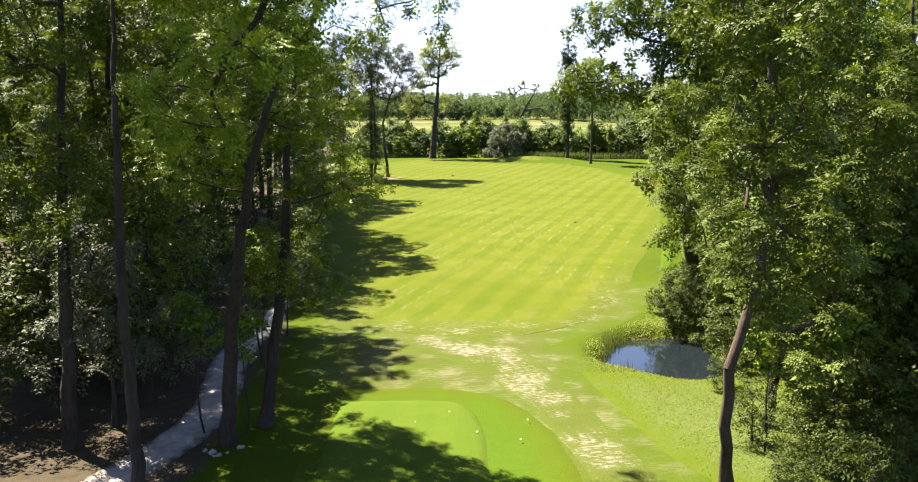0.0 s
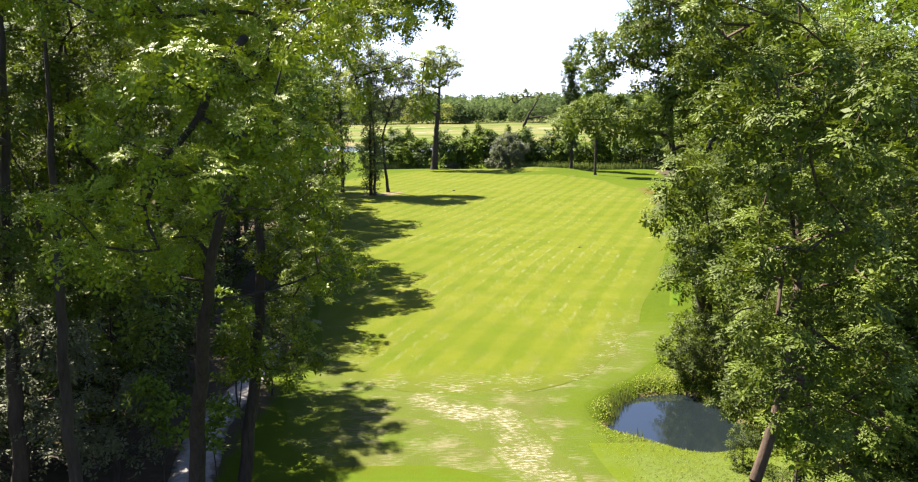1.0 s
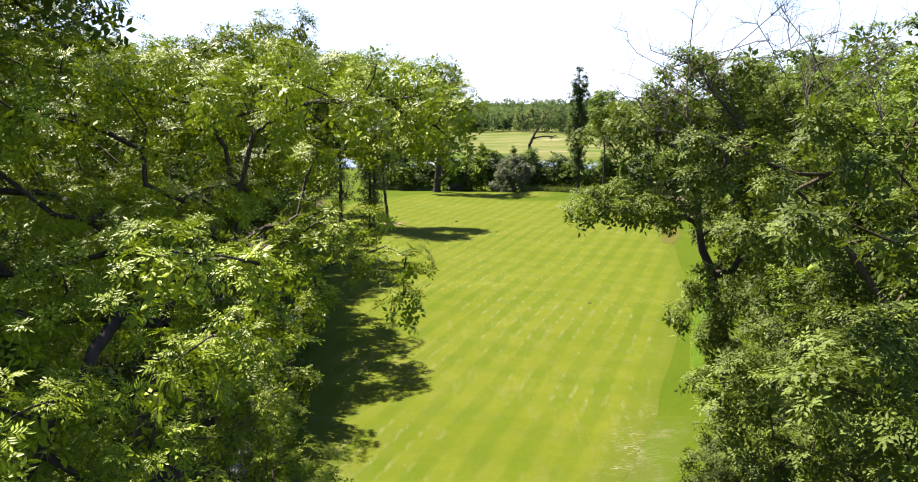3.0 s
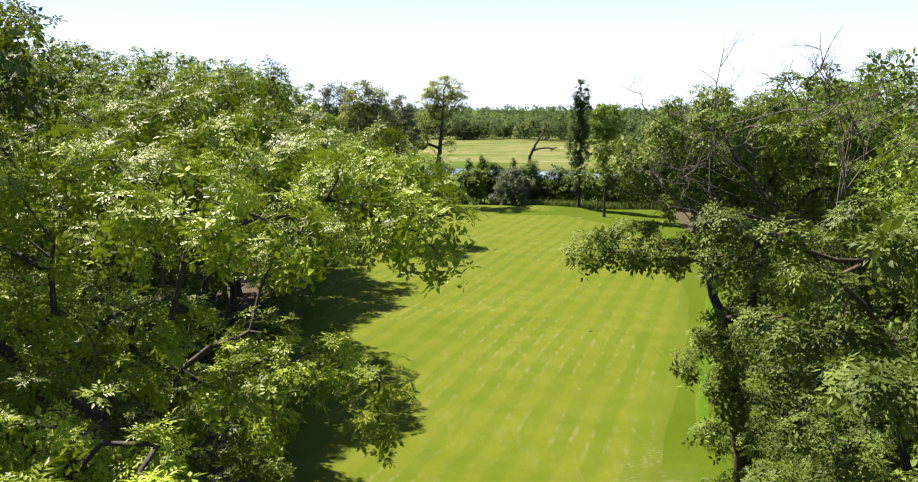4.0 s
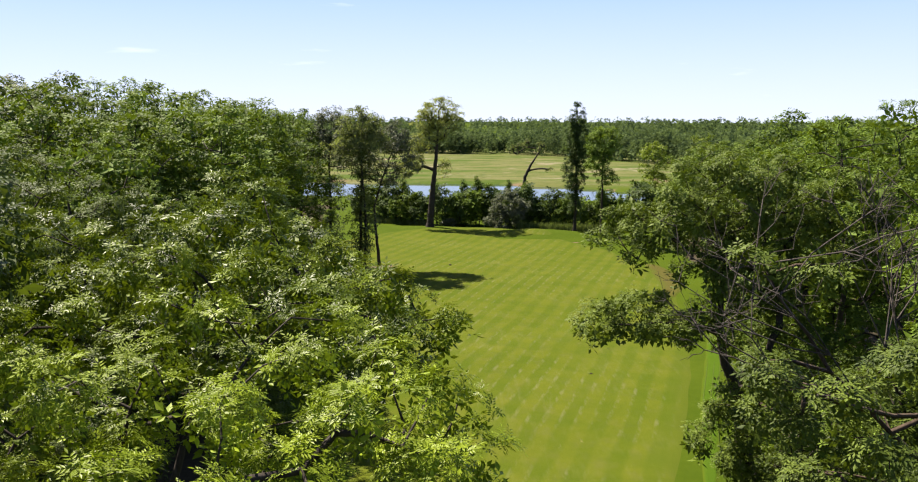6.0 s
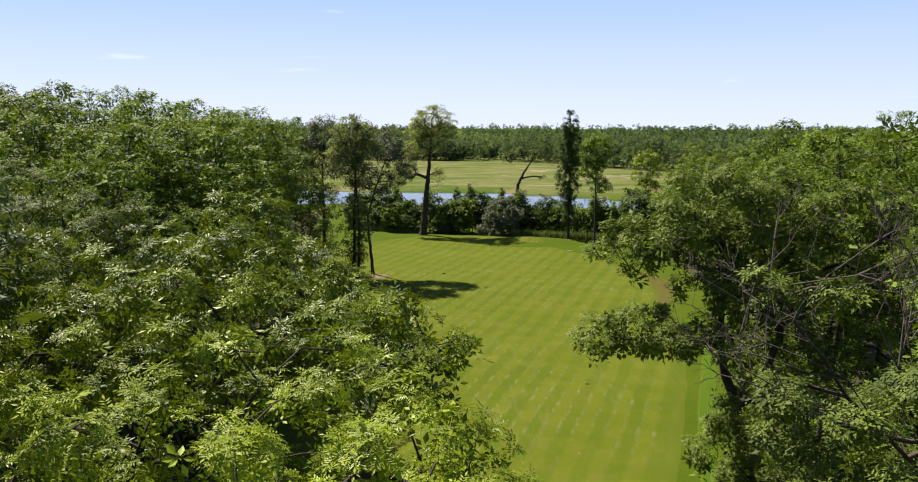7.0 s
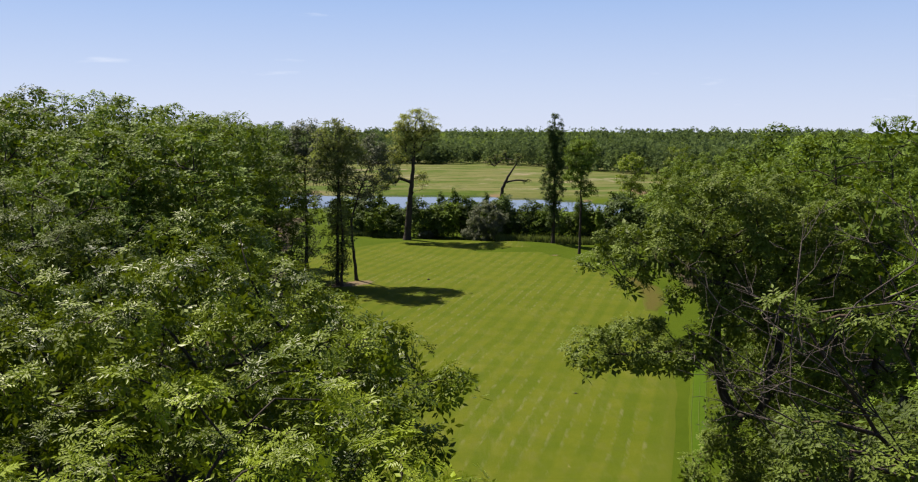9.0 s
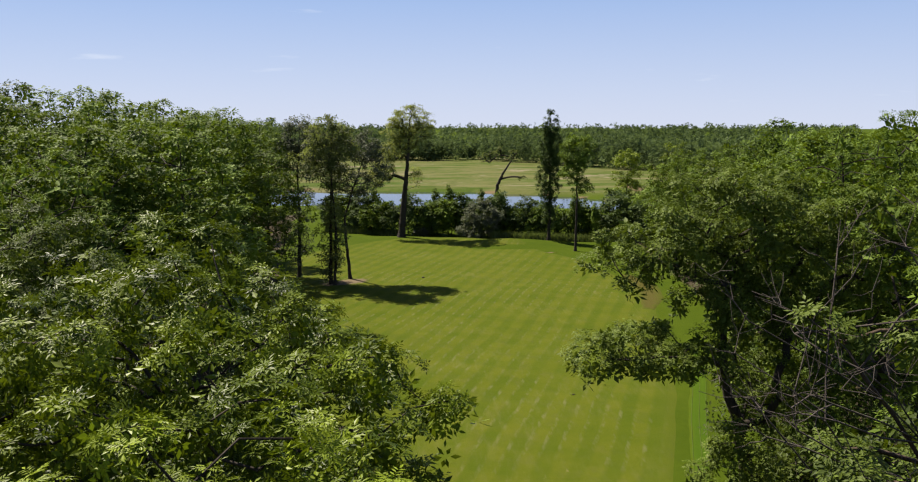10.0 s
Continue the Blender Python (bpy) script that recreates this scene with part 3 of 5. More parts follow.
def blades(quads, blade, width):
    out = []
    for at, way, size in quads:
        way = way / np.linalg.norm(way)
        across = np.cross(way, (0, 0, 1.0))
        across /= max(np.linalg.norm(across), 1e-6)
        out += [at, at + way * blade * 0.45 * size + across * width * size / 2, at + way * blade * size + np.array((0, 0, -0.1 * blade)), at + way * blade * 0.45 * size - across * width * size / 2]
    return np.array(out)


def sprig(n=6, blade=0.3, width=0.14, seed=1):
    """A handful of simple leaves that fan out from a twig."""
    r = np.random.default_rng(seed)
    quads = []
    for i in range(n):
        a = 2 * math.pi * i / n + r.uniform(-0.5, 0.5)
        way = np.array((math.cos(a), math.sin(a), r.uniform(-0.5, 0.6)))
        quads.append((way * blade * r.uniform(0.0, 0.5), way, r.uniform(0.75, 1.2)))
    return blades(quads, blade, width)


def ash_shoot(leaves=6, pairs=2, reach=0.19, blade=0.125, width=0.044):
    """A shoot tip of an ash: a star of feathered leaves, each a row of paired leaflets along a drooping stalk."""
    quads = []
    for i in range(leaves):
        a = 2 * math.pi * (i + 0.25 * (i % 2)) / leaves
        out = np.array((math.cos(a), math.sin(a), (0.45, 0.1, 0.65, 0.25, -0.05, 0.5)[i % 6]))
        out /= np.linalg.norm(out)
        side = np.array((-math.sin(a), math.cos(a), 0))
        ln = reach * (1.0, 0.85, 1.1, 0.95)[i % 4]
        for j in range(pairs + 1):
            q = 0.3 + 0.7 * j / pairs
            at = out * ln * q - np.array((0, 0, 0.22 * ln * q * q))
            if j == pairs:
                quads.append((at, out - np.array((0, 0, 0.3)), 1.05))
            else:
                quads += [(at, out * 0.6 + side * turn - np.array((0, 0, 0.15)), 0.95) for turn in (-0.8, 0.8)]
    quads += [(np.zeros(3), np.array((0.3, 0.2, 1.0)), 0.9), (np.zeros(3), np.array((-0.3, 0.1, 0.9)), 0.8)]
    return blades(quads, blade, width)


def leaf_mesh(name, rng, centres, template, material, size=(0.8, 1.25), way=None, up=0.6, inner=None, inner_size=(1.0, 1.5), inner_shape=None):
    sets = [(centres, template, size, up, way)]
    if inner is not None:
        sets.append((inner, SPRIG if inner_shape is None else inner_shape, inner_size, 0.2, None))
    V, tone = [], []
    for at, shape, span, lift, out in sets:
        R = turns(rng, len(at), lift, out) * rng.uniform(*span, len(at))[:, None, None]
        V.append((np.einsum("nij,kj->nki", R, shape) + at[:, None, :]).reshape(-1, 3))
        tone.append(np.repeat(rng.random(len(at)), len(shape)))
    V = np.concatenate(V)
    me = mesh_of(name, V, np.arange(len(V)).reshape(-1, 4), material)
    attribute(me, "tone", np.concatenate(tone))
    return me


def spread(rng, pts, gap):
    """Thin out points so that none lies within `gap` of another."""
    keep = []
    for p in pts:
        if not keep or np.min(np.linalg.norm(np.array(keep) - p, axis=1)) > gap:
            keep.append(p)
    return np.array(keep)


def in_blobs(rng, blobs, n, shell=0.55):
    """n points in a union of ellipsoids (x, y, z, rx, ry, rz), more of them towards the skin."""
    b = np.array(blobs, float)
    w = (b[:, 3] * b[:, 4] * b[:, 5]) ** (2 / 3)
    pick = rng.choice(len(b), n, p=w / w.sum())
    d = rng.normal(size=(n, 3))
    d /= np.linalg.norm(d, axis=1, keepdims=True)
    r = rng.uniform(shell ** 3, 1, n) ** (1 / 3)
    lump = 1 + 0.16 * wobble(d[:, 0] * 4 + pick, d[:, 2] * 4 + d[:, 1] * 3, 1.0, 2.0)
    return b[pick, :3] + d * b[pick, 3:] * (r * lump)[:, None]


def limbs(rng, trunk, tips, r_base, r_tip, start=0.35, crook=0.12, living=None, twigs=0):
    """Nodes, parents and radii of a tree: each tip is joined to the nearest suitable point of what has grown before."""
    pts, par = [np.array(trunk[0], float)], [-1]
    for a, b in zip(trunk[:-1], trunk[1:]):
        a, b = np.array(a, float), np.array(b, float)
        k = max(1, int(np.linalg.norm(b - a) / 0.7))
        for i in range(1, k + 1):
            pts.append(a + (b - a) * i / k + rng.normal(size=3) * (0.035, 0.035, 0) )
            par.append(len(pts) - 2)
    first = int(len(pts) * start)
    axis_pts = np.array(pts[first:])
    order = np.argsort([np.min(np.linalg.norm(axis_pts - p, axis=1)) for p in tips])
    room = len(pts) + len(tips) * 14 + twigs * 3
    P = np.empty((room, 3))
    P[:len(pts)] = pts
    n = len(pts)
    ends, green, boughs = [], [], []
    for t in order:
        p = tips[t]
        d = P[first:n] - p
        cost = np.linalg.norm(d, axis=1) + 0.9 * np.maximum(0, d[:, 2] + 0.15 * np.linalg.norm(d[:, :2], axis=1))
        if living is not None and t >= living:
            far_off = np.linalg.norm(d, axis=1)
            cost = np.abs(far_off - rng.uniform(1.0, 2.6)) + 1.2 * np.maximum(0, 0.2 * far_off + d[:, 2])
        q = first + int(np.argmin(cost))
        gap = np.linalg.norm(p - P[q])
        k = int(min(12, max(2, gap / 0.75)))
        bare = living is not None and t >= living
        ctrl = P[q] * 0.45 + p * 0.55 + rng.normal(size=3) * crook * (0.6 if bare else 1.0) * gap + np.array((0, 0, (0.02 if bare else 0.12) * gap))
        last = q
        for i in range(1, k + 1):
            s = i / k
            P[n] = P[q] * (1 - s) ** 2 + 2 * ctrl * s * (1 - s) + p * s * s
            if bare and i < k:
                P[n] += rng.normal(size=3) * 0.06
            par.append(last)
            last, n = n, n + 1
        ends.append(last)
        green.append(living is None or t < living)
        if bare:
            boughs += range(n - k + 1, n)
    # short side twigs, each with a kink, along the bare boughs
    for _ in range(twigs if boughs else 0):
        q = boughs[rng.integers(len(boughs))]
        along = P[q] - P[par[q]]
        way = along / max(np.linalg.norm(along), 1e-6) + rng.normal(size=3) * 0.6 + np.array((0, 0, 0.25))
        way *= rng.uniform(0.25, 0.75) / np.linalg.norm(way)
        for _ in range(2):
            P[n] = P[q] + way * 0.5 + rng.normal(size=3) * 0.05
            par.append(q)
            q, n = n, n + 1
        boughs.append(n - 2)
        ends.append(n - 1)
        green.append(False)
    par = np.array(par)
    load, live = np.zeros(n), np.zeros(n)
    load[ends] = 1
    live[ends] = green
    for i in range(n - 1, 0, -1):
        load[par[i]] += load[i]
        live[par[i]] += live[i]
    live[:len(pts)] = 1
    load = np.maximum(load, 1)
    power = math.log(r_base / r_tip) / math.log(load.max())
    R = r_tip * load ** power
    s_up = np.linspace(0, 1, len(pts))
    R[:len(pts)] = np.minimum(R[:len(pts)], r_base * (1 - 0.84 * s_up))
    for i in range(len(pts), n):
        R[i] = min(R[i], R[par[i]])
    R[live == 0] = np.minimum(0.016, 0.0044 * load[live == 0] ** 0.5)
    return P[:n], par, R, live > 0, load, len(pts)


def limb_mesh(name, P, par, R, material, chosen=None, flare=1.35):
    """Tapered tubes along the limbs; thick ones rounder."""
    c = np.arange(1, len(P))
    if chosen is not None:
        c = c[chosen[c]]
    a, b, ra, rb = P[par[c]], P[c], R[par[c]], R[c]
    ra = np.minimum(ra, rb * 1.5)
    low = np.clip(1 - (a[:, 2] - P[0, 2]) / 1.0, 0, 1)
    low2 = np.clip(1 - (b[:, 2] - P[0, 2]) / 1.0, 0, 1)
    ra, rb = ra * (1 + (flare - 1) * low ** 2 * (ra > 0.1)), rb * (1 + (flare - 1) * low2 ** 2 * (rb > 0.1))
    V, F, base = [], [], 0
    quads = []
    for thick, k in ((True, 8), (False, 3)):
        m = (rb > 0.07) == thick
        if not m.any():
            continue
        d = b[m] - a[m]
        ln = np.linalg.norm(d, axis=1, keepdims=True)
        d = d / np.maximum(ln, 1e-6)
        u = np.cross(d, np.array((0.31, 0.95, 0.05)))
        u /= np.maximum(np.linalg.norm(u, axis=1, keepdims=True), 1e-6)
        w = np.cross(d, u)
        q = np.linspace(0, 2 * math.pi, k, endpoint=False)
        ringv = u[:, None] * np.cos(q)[None, :, None] + w[:, None] * np.sin(q)[None, :, None]
        lo = a[m][:, None] - d[:, None] * (0.15 * ra[m])[:, None, None] + ringv * ra[m][:, None, None]
        hi = b[m][:, None] + d[:, None] * (0.15 * rb[m])[:, None, None] + ringv * rb[m][:, None, None]
        v = np.stack([lo, hi], 1).reshape(-1, 3)
        s = np.arange(m.sum())[:, None] * 2 * k + base
        i = np.arange(k)[None]
        j = (i + 1) % k
        quads.append(np.stack([s + i, s + j, s + k + j, s + k + i], -1).reshape(-1, 4))
        V.append(v)
        base += len(v)
    return mesh_of(name, np.concatenate(V), np.concatenate(quads), material, True)


def part(name, me, parent, label=""):
    ob = new(name, me)
    ob.parent = parent
    if label:
        ob["label"] = label
    return ob


SHOOT = ash_shoot()
SHOOT_FINE = ash_shoot(7, 3, 0.19, 0.098, 0.031)
SHOOT_WIDE = ash_shoot(6, 2, 0.21, 0.13, 0.052)
SPRIG_NEAR = sprig(6, 0.17, 0.085, 3)
SPRIG = sprig(6, 0.34, 0.17, 1)
STAR_WOOD = rosette(7, 2, 0.205, 0.066)
SPRIG_MID = sprig(6, 0.46, 0.24, 2)
SPRIG_FAR = sprig(5, 0.25, 0.135, 7)
SPRIG_MID2 = sprig(6, 0.26, 0.13, 4)


def tree(kind, at, trunk, blobs, seed, tips=70, per=20, clump=0.9, template=None, leaf=None, bark=None, r_base=0.25, r_tip=0.02, label="", dead=(), dead_tips=0, start=0.35,
         shell=0.55, size=(0.8, 1.25), group="", category="tree", crook=0.12, flat=0.72, core=0, core_size=(1.0, 1.5), gap=0.0, up=0.6, twigs=0, limb_load=0):
    """A tree with its foot at `at`; trunk points and crown blobs are measured from that foot. Leaves sit on the domes of many small clumps."""
    rng = np.random.default_rng(seed)
    root = new(kind)
    ends = in_blobs(rng, blobs, tips, shell)
    if gap:
        ends = spread(rng, ends, gap)
    ends = ends[ends[:, 2] > 0.25]
    every = ends
    if dead_tips:
        every = np.concatenate([ends, in_blobs(rng, dead, dead_tips, 0.35)])
    P, par, R, live, load, stem = limbs(rng, trunk, every, r_base, r_tip, start, crook, len(ends), twigs)
    limb = np.zeros(len(P), int)
    if limb_load:
        for i in range(stem, len(P)):
            limb[i] = limb[par[i]] if par[i] >= stem else (i if load[i] >= limb_load else 0)
        limb[~live] = 0
    stock = part("trunk", limb_mesh("trunk", P, par, R, bark or BARK, live & (limb == 0)), root)
    for i in np.unique(limb[limb > 0]):
        part("limb", limb_mesh("limb", P, par, R, bark or BARK, limb == i), stock)
    if dead_tips:
        bough = np.zeros(len(P), int)
        for i in range(1, len(P)):
            if not live[i]:
                bough[i] = i if live[par[i]] else bough[par[i]]
        for i in np.unique(bough[bough > 0]):
            part("dead_branch", limb_mesh("dead_branch", P, par, R, BARK_DEAD, bough == i), root, "bare pale dead branch")
    c = np.repeat(ends, per, 0)
    d = rng.normal(size=c.shape)
    d /= np.linalg.norm(d, axis=1, keepdims=True)
    d[:, 2] = np.where(rng.random(len(d)) < 0.8, np.abs(d[:, 2]), d[:, 2])
    wide = np.repeat(rng.uniform(0.65, 1.3, len(ends)), per) * clump
    c = c + d * (wide * rng.uniform(0.65, 1.08, len(d)))[:, None] * (1, 1, flat) - np.array((0, 0, 0.25 * clump))
    c[:, 2] = np.maximum(c[:, 2], 0.12)
    inner = None
    if core:
        inner = np.repeat(ends, core, 0) + rng.normal(size=(len(ends) * core, 3)) * clump * 0.32 - np.array((0, 0, 0.55 * clump))
        inner = inner[inner[:, 2] > 0.3]
    part("crown", leaf_mesh("crown", rng, c, template if template is not None else SPRIG, leaf or LEAF_WOOD, size, d, up, inner, core_size, SPRIG_NEAR if template is SHOOT or template is SHOOT_FINE or template is SHOOT_WIDE else None), root)
    root.location = (at[0], at[1], float(height(at[0], at[1])) - 0.05 if len(at) < 3 else at[2])
    return tagged(root, label, category, group)


def again(ob, x, y, turn, scale=1.0, label=""):
    z = float(height(x, y)) - 0.05
    o = copy_thing(ob, pose(x, y, z, 0, 0, turn) @ Matrix.Diagonal((scale, scale, scale * 1.0, 1)))
    if label:
        o["label"] = label
    return o


def from_foot(at, rows):
    """Points or blobs given in the plan, measured from the tree's foot instead."""
    return [(r[0] - at[0], r[1] - at[1], *r[2:]) for r in rows]


def plan_tree(kind, at, trunk, blobs, seed, dead=(), **more):
    return tree(kind, at, from_foot(at, [(*at, 0)] + trunk), from_foot(at, blobs), seed, dead=from_foot(at, dead), limb_load=6, **more)


ASH = "tall ash tree with feathery bright green leaves"
# near woodland edge beside the path
plan_tree("tree", (-9.5, 36.8), [(-8.8, 35.4, 4.5), (-7.4, 33.0, 9.8), (-6.4, 32.0, 12.4), (-5.5, 31.6, 15.0), (-4.6, 31.0, 17.0)],
          [(-4.9, 24.6, 14.3, 1.8, 1.4, 1.2), (-3.7, 24.8, 14.2, 0.9, 0.9, 0.9), (-6.6, 24.8, 12.8, 1.2, 1.2, 1.0), (-2.8, 24.9, 16.5, 0.9, 0.9, 0.9), (-5.8, 26.2, 16.4, 1.3, 1.1, 0.8), (-4.0, 27.0, 16.2, 1.2, 1.0, 0.8),
           (-2.6, 29.6, 18.7, 1.7, 1.5, 0.6), (-1.2, 30.6, 18.6, 1.2, 1.5, 0.6), (-4.9, 31.0, 18.6, 1.9, 1.6, 0.7), (-3.2, 30.2, 16.6, 1.6, 0.9, 0.6), (-5.5, 29.8, 16.8, 1.5, 1.0, 0.6), (-0.9, 31.6, 17.7, 0.7, 1.1, 0.6), (-3.2, 32.2, 19.2, 1.9, 1.5, 0.5), (-7.0, 32.0, 16.6, 1.6, 1.5, 0.8), (-8.6, 34.4, 17.2, 1.8, 1.6, 1.2),
           (-7.2, 28.4, 18.6, 1.8, 1.6, 0.9), (-8.6, 31.0, 19.0, 2.0, 1.8, 1.0), (-10.2, 28.6, 18.2, 1.8, 1.6, 1.2), (-7.6, 26.6, 16.8, 1.3, 1.1, 0.8), (-6.0, 29.6, 15.4, 1.3, 1.2, 0.7), (-3.6, 31.4, 16.2, 1.2, 1.0, 0.6),
           (-2.8, 33.6, 17.3, 1.1, 1.2, 0.6), (-8.8, 33.0, 11.2, 1.8, 1.7, 1.4), (-1.6, 32.4, 15.3, 0.9, 0.8, 0.7), (-3.0, 32.2, 15.2, 0.8, 0.7, 0.4), (-5.2, 33.4, 12.2, 1.3, 1.2, 0.8), (-4.4, 34.6, 10.2, 1.0, 0.9, 1.0)], 11,
          tips=1500, gap=0.82, per=15, clump=0.54, core=20, core_size=(0.6, 0.9), up=0.8, flat=0.8, size=(0.62, 1.0), template=SHOOT_FINE, leaf=LEAF_ASH, r_base=0.30, r_tip=0.014, label=ASH + " beside the gravel path")
plan_tree("tree", (-8.5, 38.6), [(-7.9, 38.7, 4.0), (-7.45, 38.8, 8.0), (-7.2, 38.8, 12.0), (-6.6, 38.9, 14.6), (-5.6, 39.2, 17.2)],
          [(-5.2, 36.2, 19.0, 2.8, 1.8, 1.3), (-2.4, 35.4, 18.4, 1.6, 1.5, 1.0), (-1.4, 35.6, 17.9, 0.8, 1.1, 0.6), (-7.6, 36.4, 18.5, 1.8, 1.4, 1.0), (-2.0, 36.8, 18.5, 1.5, 1.4, 1.0), (-5.6, 38.8, 18.6, 3.0, 2.8, 2.0), (-3.2, 38.4, 18.4, 1.9, 2.3, 1.0), (-2.2, 38.8, 17.8, 1.3, 1.4, 0.6), (-9.2, 39.2, 18.4, 2.8, 2.6, 1.6), (-4.2, 41.0, 18.0, 2.6, 2.4, 1.1), (-7.0, 38.0, 12.6, 2.0, 2.0, 1.4), (-6.6, 39.0, 9.4, 1.2, 1.2, 1.8), (-7.6, 38.0, 7.0, 1.3, 1.3, 1.5), (-6.4, 38.8, 6.2, 0.9, 0.9, 1.0), (-5.6, 38.2, 12.8, 1.2, 1.2, 1.0), (-5.4, 38.6, 10.6, 1.1, 1.1, 1.1)], 12,
          tips=700, gap=0.88, per=16, clump=0.56, core=18, core_size=(0.8, 1.2), up=0.8, flat=0.85, size=(0.65, 1.05), template=SHOOT, leaf=LEAF_ASH, r_base=0.27, r_tip=0.014, label=ASH + " on the mown edge")
# leaf tone darker than the other ashes', with the woodland shade in the colour
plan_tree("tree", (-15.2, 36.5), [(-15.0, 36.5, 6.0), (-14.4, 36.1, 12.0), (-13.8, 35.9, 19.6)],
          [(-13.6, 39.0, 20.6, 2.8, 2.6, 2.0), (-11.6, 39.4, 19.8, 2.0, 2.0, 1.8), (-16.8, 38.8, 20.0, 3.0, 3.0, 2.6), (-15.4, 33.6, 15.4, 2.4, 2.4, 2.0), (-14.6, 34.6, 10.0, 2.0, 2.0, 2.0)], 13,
          tips=340, gap=0.98, per=14, clump=0.66, core=14, core_size=(1.0, 1.5), up=0.9, flat=0.8, size=(0.8, 1.25), template=SHOOT_WIDE, leaf=LEAF_HALF_DIM, r_base=0.30, r_tip=0.016, label=ASH + " in the woodland")

# Added tree, crown out of view: it shades the path ash's near clumps.
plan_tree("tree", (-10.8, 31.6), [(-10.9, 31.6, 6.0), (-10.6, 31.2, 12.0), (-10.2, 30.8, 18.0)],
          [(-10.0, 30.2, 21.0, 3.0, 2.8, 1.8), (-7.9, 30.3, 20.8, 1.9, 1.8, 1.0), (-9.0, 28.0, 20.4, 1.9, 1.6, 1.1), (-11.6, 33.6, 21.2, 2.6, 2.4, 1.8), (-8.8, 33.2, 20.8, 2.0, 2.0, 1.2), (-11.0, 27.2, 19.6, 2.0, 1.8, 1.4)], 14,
          tips=320, gap=1.0, per=9, clump=0.7, core=12, core_size=(1.2, 1.8), up=0.9, flat=0.8, size=(0.8, 1.25), template=SHOOT_WIDE, leaf=LEAF_HALF_DIM, r_base=0.22, r_tip=0.014, label="tall tree added for shade, its high green crown out of view")

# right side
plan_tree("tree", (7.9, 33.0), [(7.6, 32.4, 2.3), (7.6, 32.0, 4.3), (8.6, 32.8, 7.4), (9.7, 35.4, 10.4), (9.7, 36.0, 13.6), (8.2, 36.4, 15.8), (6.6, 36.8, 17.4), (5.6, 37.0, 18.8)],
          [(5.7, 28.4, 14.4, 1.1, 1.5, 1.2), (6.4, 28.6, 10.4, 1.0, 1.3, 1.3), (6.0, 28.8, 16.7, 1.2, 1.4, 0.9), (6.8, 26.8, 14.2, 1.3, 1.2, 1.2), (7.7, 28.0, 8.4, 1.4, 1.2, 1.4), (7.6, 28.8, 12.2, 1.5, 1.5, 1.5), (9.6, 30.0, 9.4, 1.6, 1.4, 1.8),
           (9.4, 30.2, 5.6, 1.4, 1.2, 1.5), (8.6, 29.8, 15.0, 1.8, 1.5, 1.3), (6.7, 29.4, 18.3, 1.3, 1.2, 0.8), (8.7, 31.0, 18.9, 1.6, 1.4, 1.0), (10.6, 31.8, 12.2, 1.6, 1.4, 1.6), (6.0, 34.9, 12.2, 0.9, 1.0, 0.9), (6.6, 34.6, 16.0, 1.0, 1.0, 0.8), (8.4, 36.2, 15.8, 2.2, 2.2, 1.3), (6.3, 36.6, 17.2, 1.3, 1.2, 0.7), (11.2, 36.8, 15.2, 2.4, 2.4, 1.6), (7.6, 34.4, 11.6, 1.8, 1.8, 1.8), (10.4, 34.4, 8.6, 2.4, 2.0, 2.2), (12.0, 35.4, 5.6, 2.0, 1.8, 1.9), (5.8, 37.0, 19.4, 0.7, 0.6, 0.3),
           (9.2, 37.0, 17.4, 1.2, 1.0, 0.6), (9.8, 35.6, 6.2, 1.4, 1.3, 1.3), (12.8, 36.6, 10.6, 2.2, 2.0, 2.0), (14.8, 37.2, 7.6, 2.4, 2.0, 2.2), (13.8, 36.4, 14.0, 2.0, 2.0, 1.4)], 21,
          tips=580, gap=0.78, per=12, clump=0.56, core=12, core_size=(1.0, 1.4), up=1.1, template=SHOOT_WIDE, leaf=LEAF_HALF_DIM, bark=BARK_WARM, r_base=0.20, r_tip=0.014, label="leaning reddish ash tree with bare dead twigs in its top",
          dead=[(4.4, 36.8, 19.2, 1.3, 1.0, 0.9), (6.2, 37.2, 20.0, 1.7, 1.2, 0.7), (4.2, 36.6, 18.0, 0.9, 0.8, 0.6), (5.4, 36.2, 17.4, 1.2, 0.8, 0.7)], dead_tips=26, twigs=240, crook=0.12)
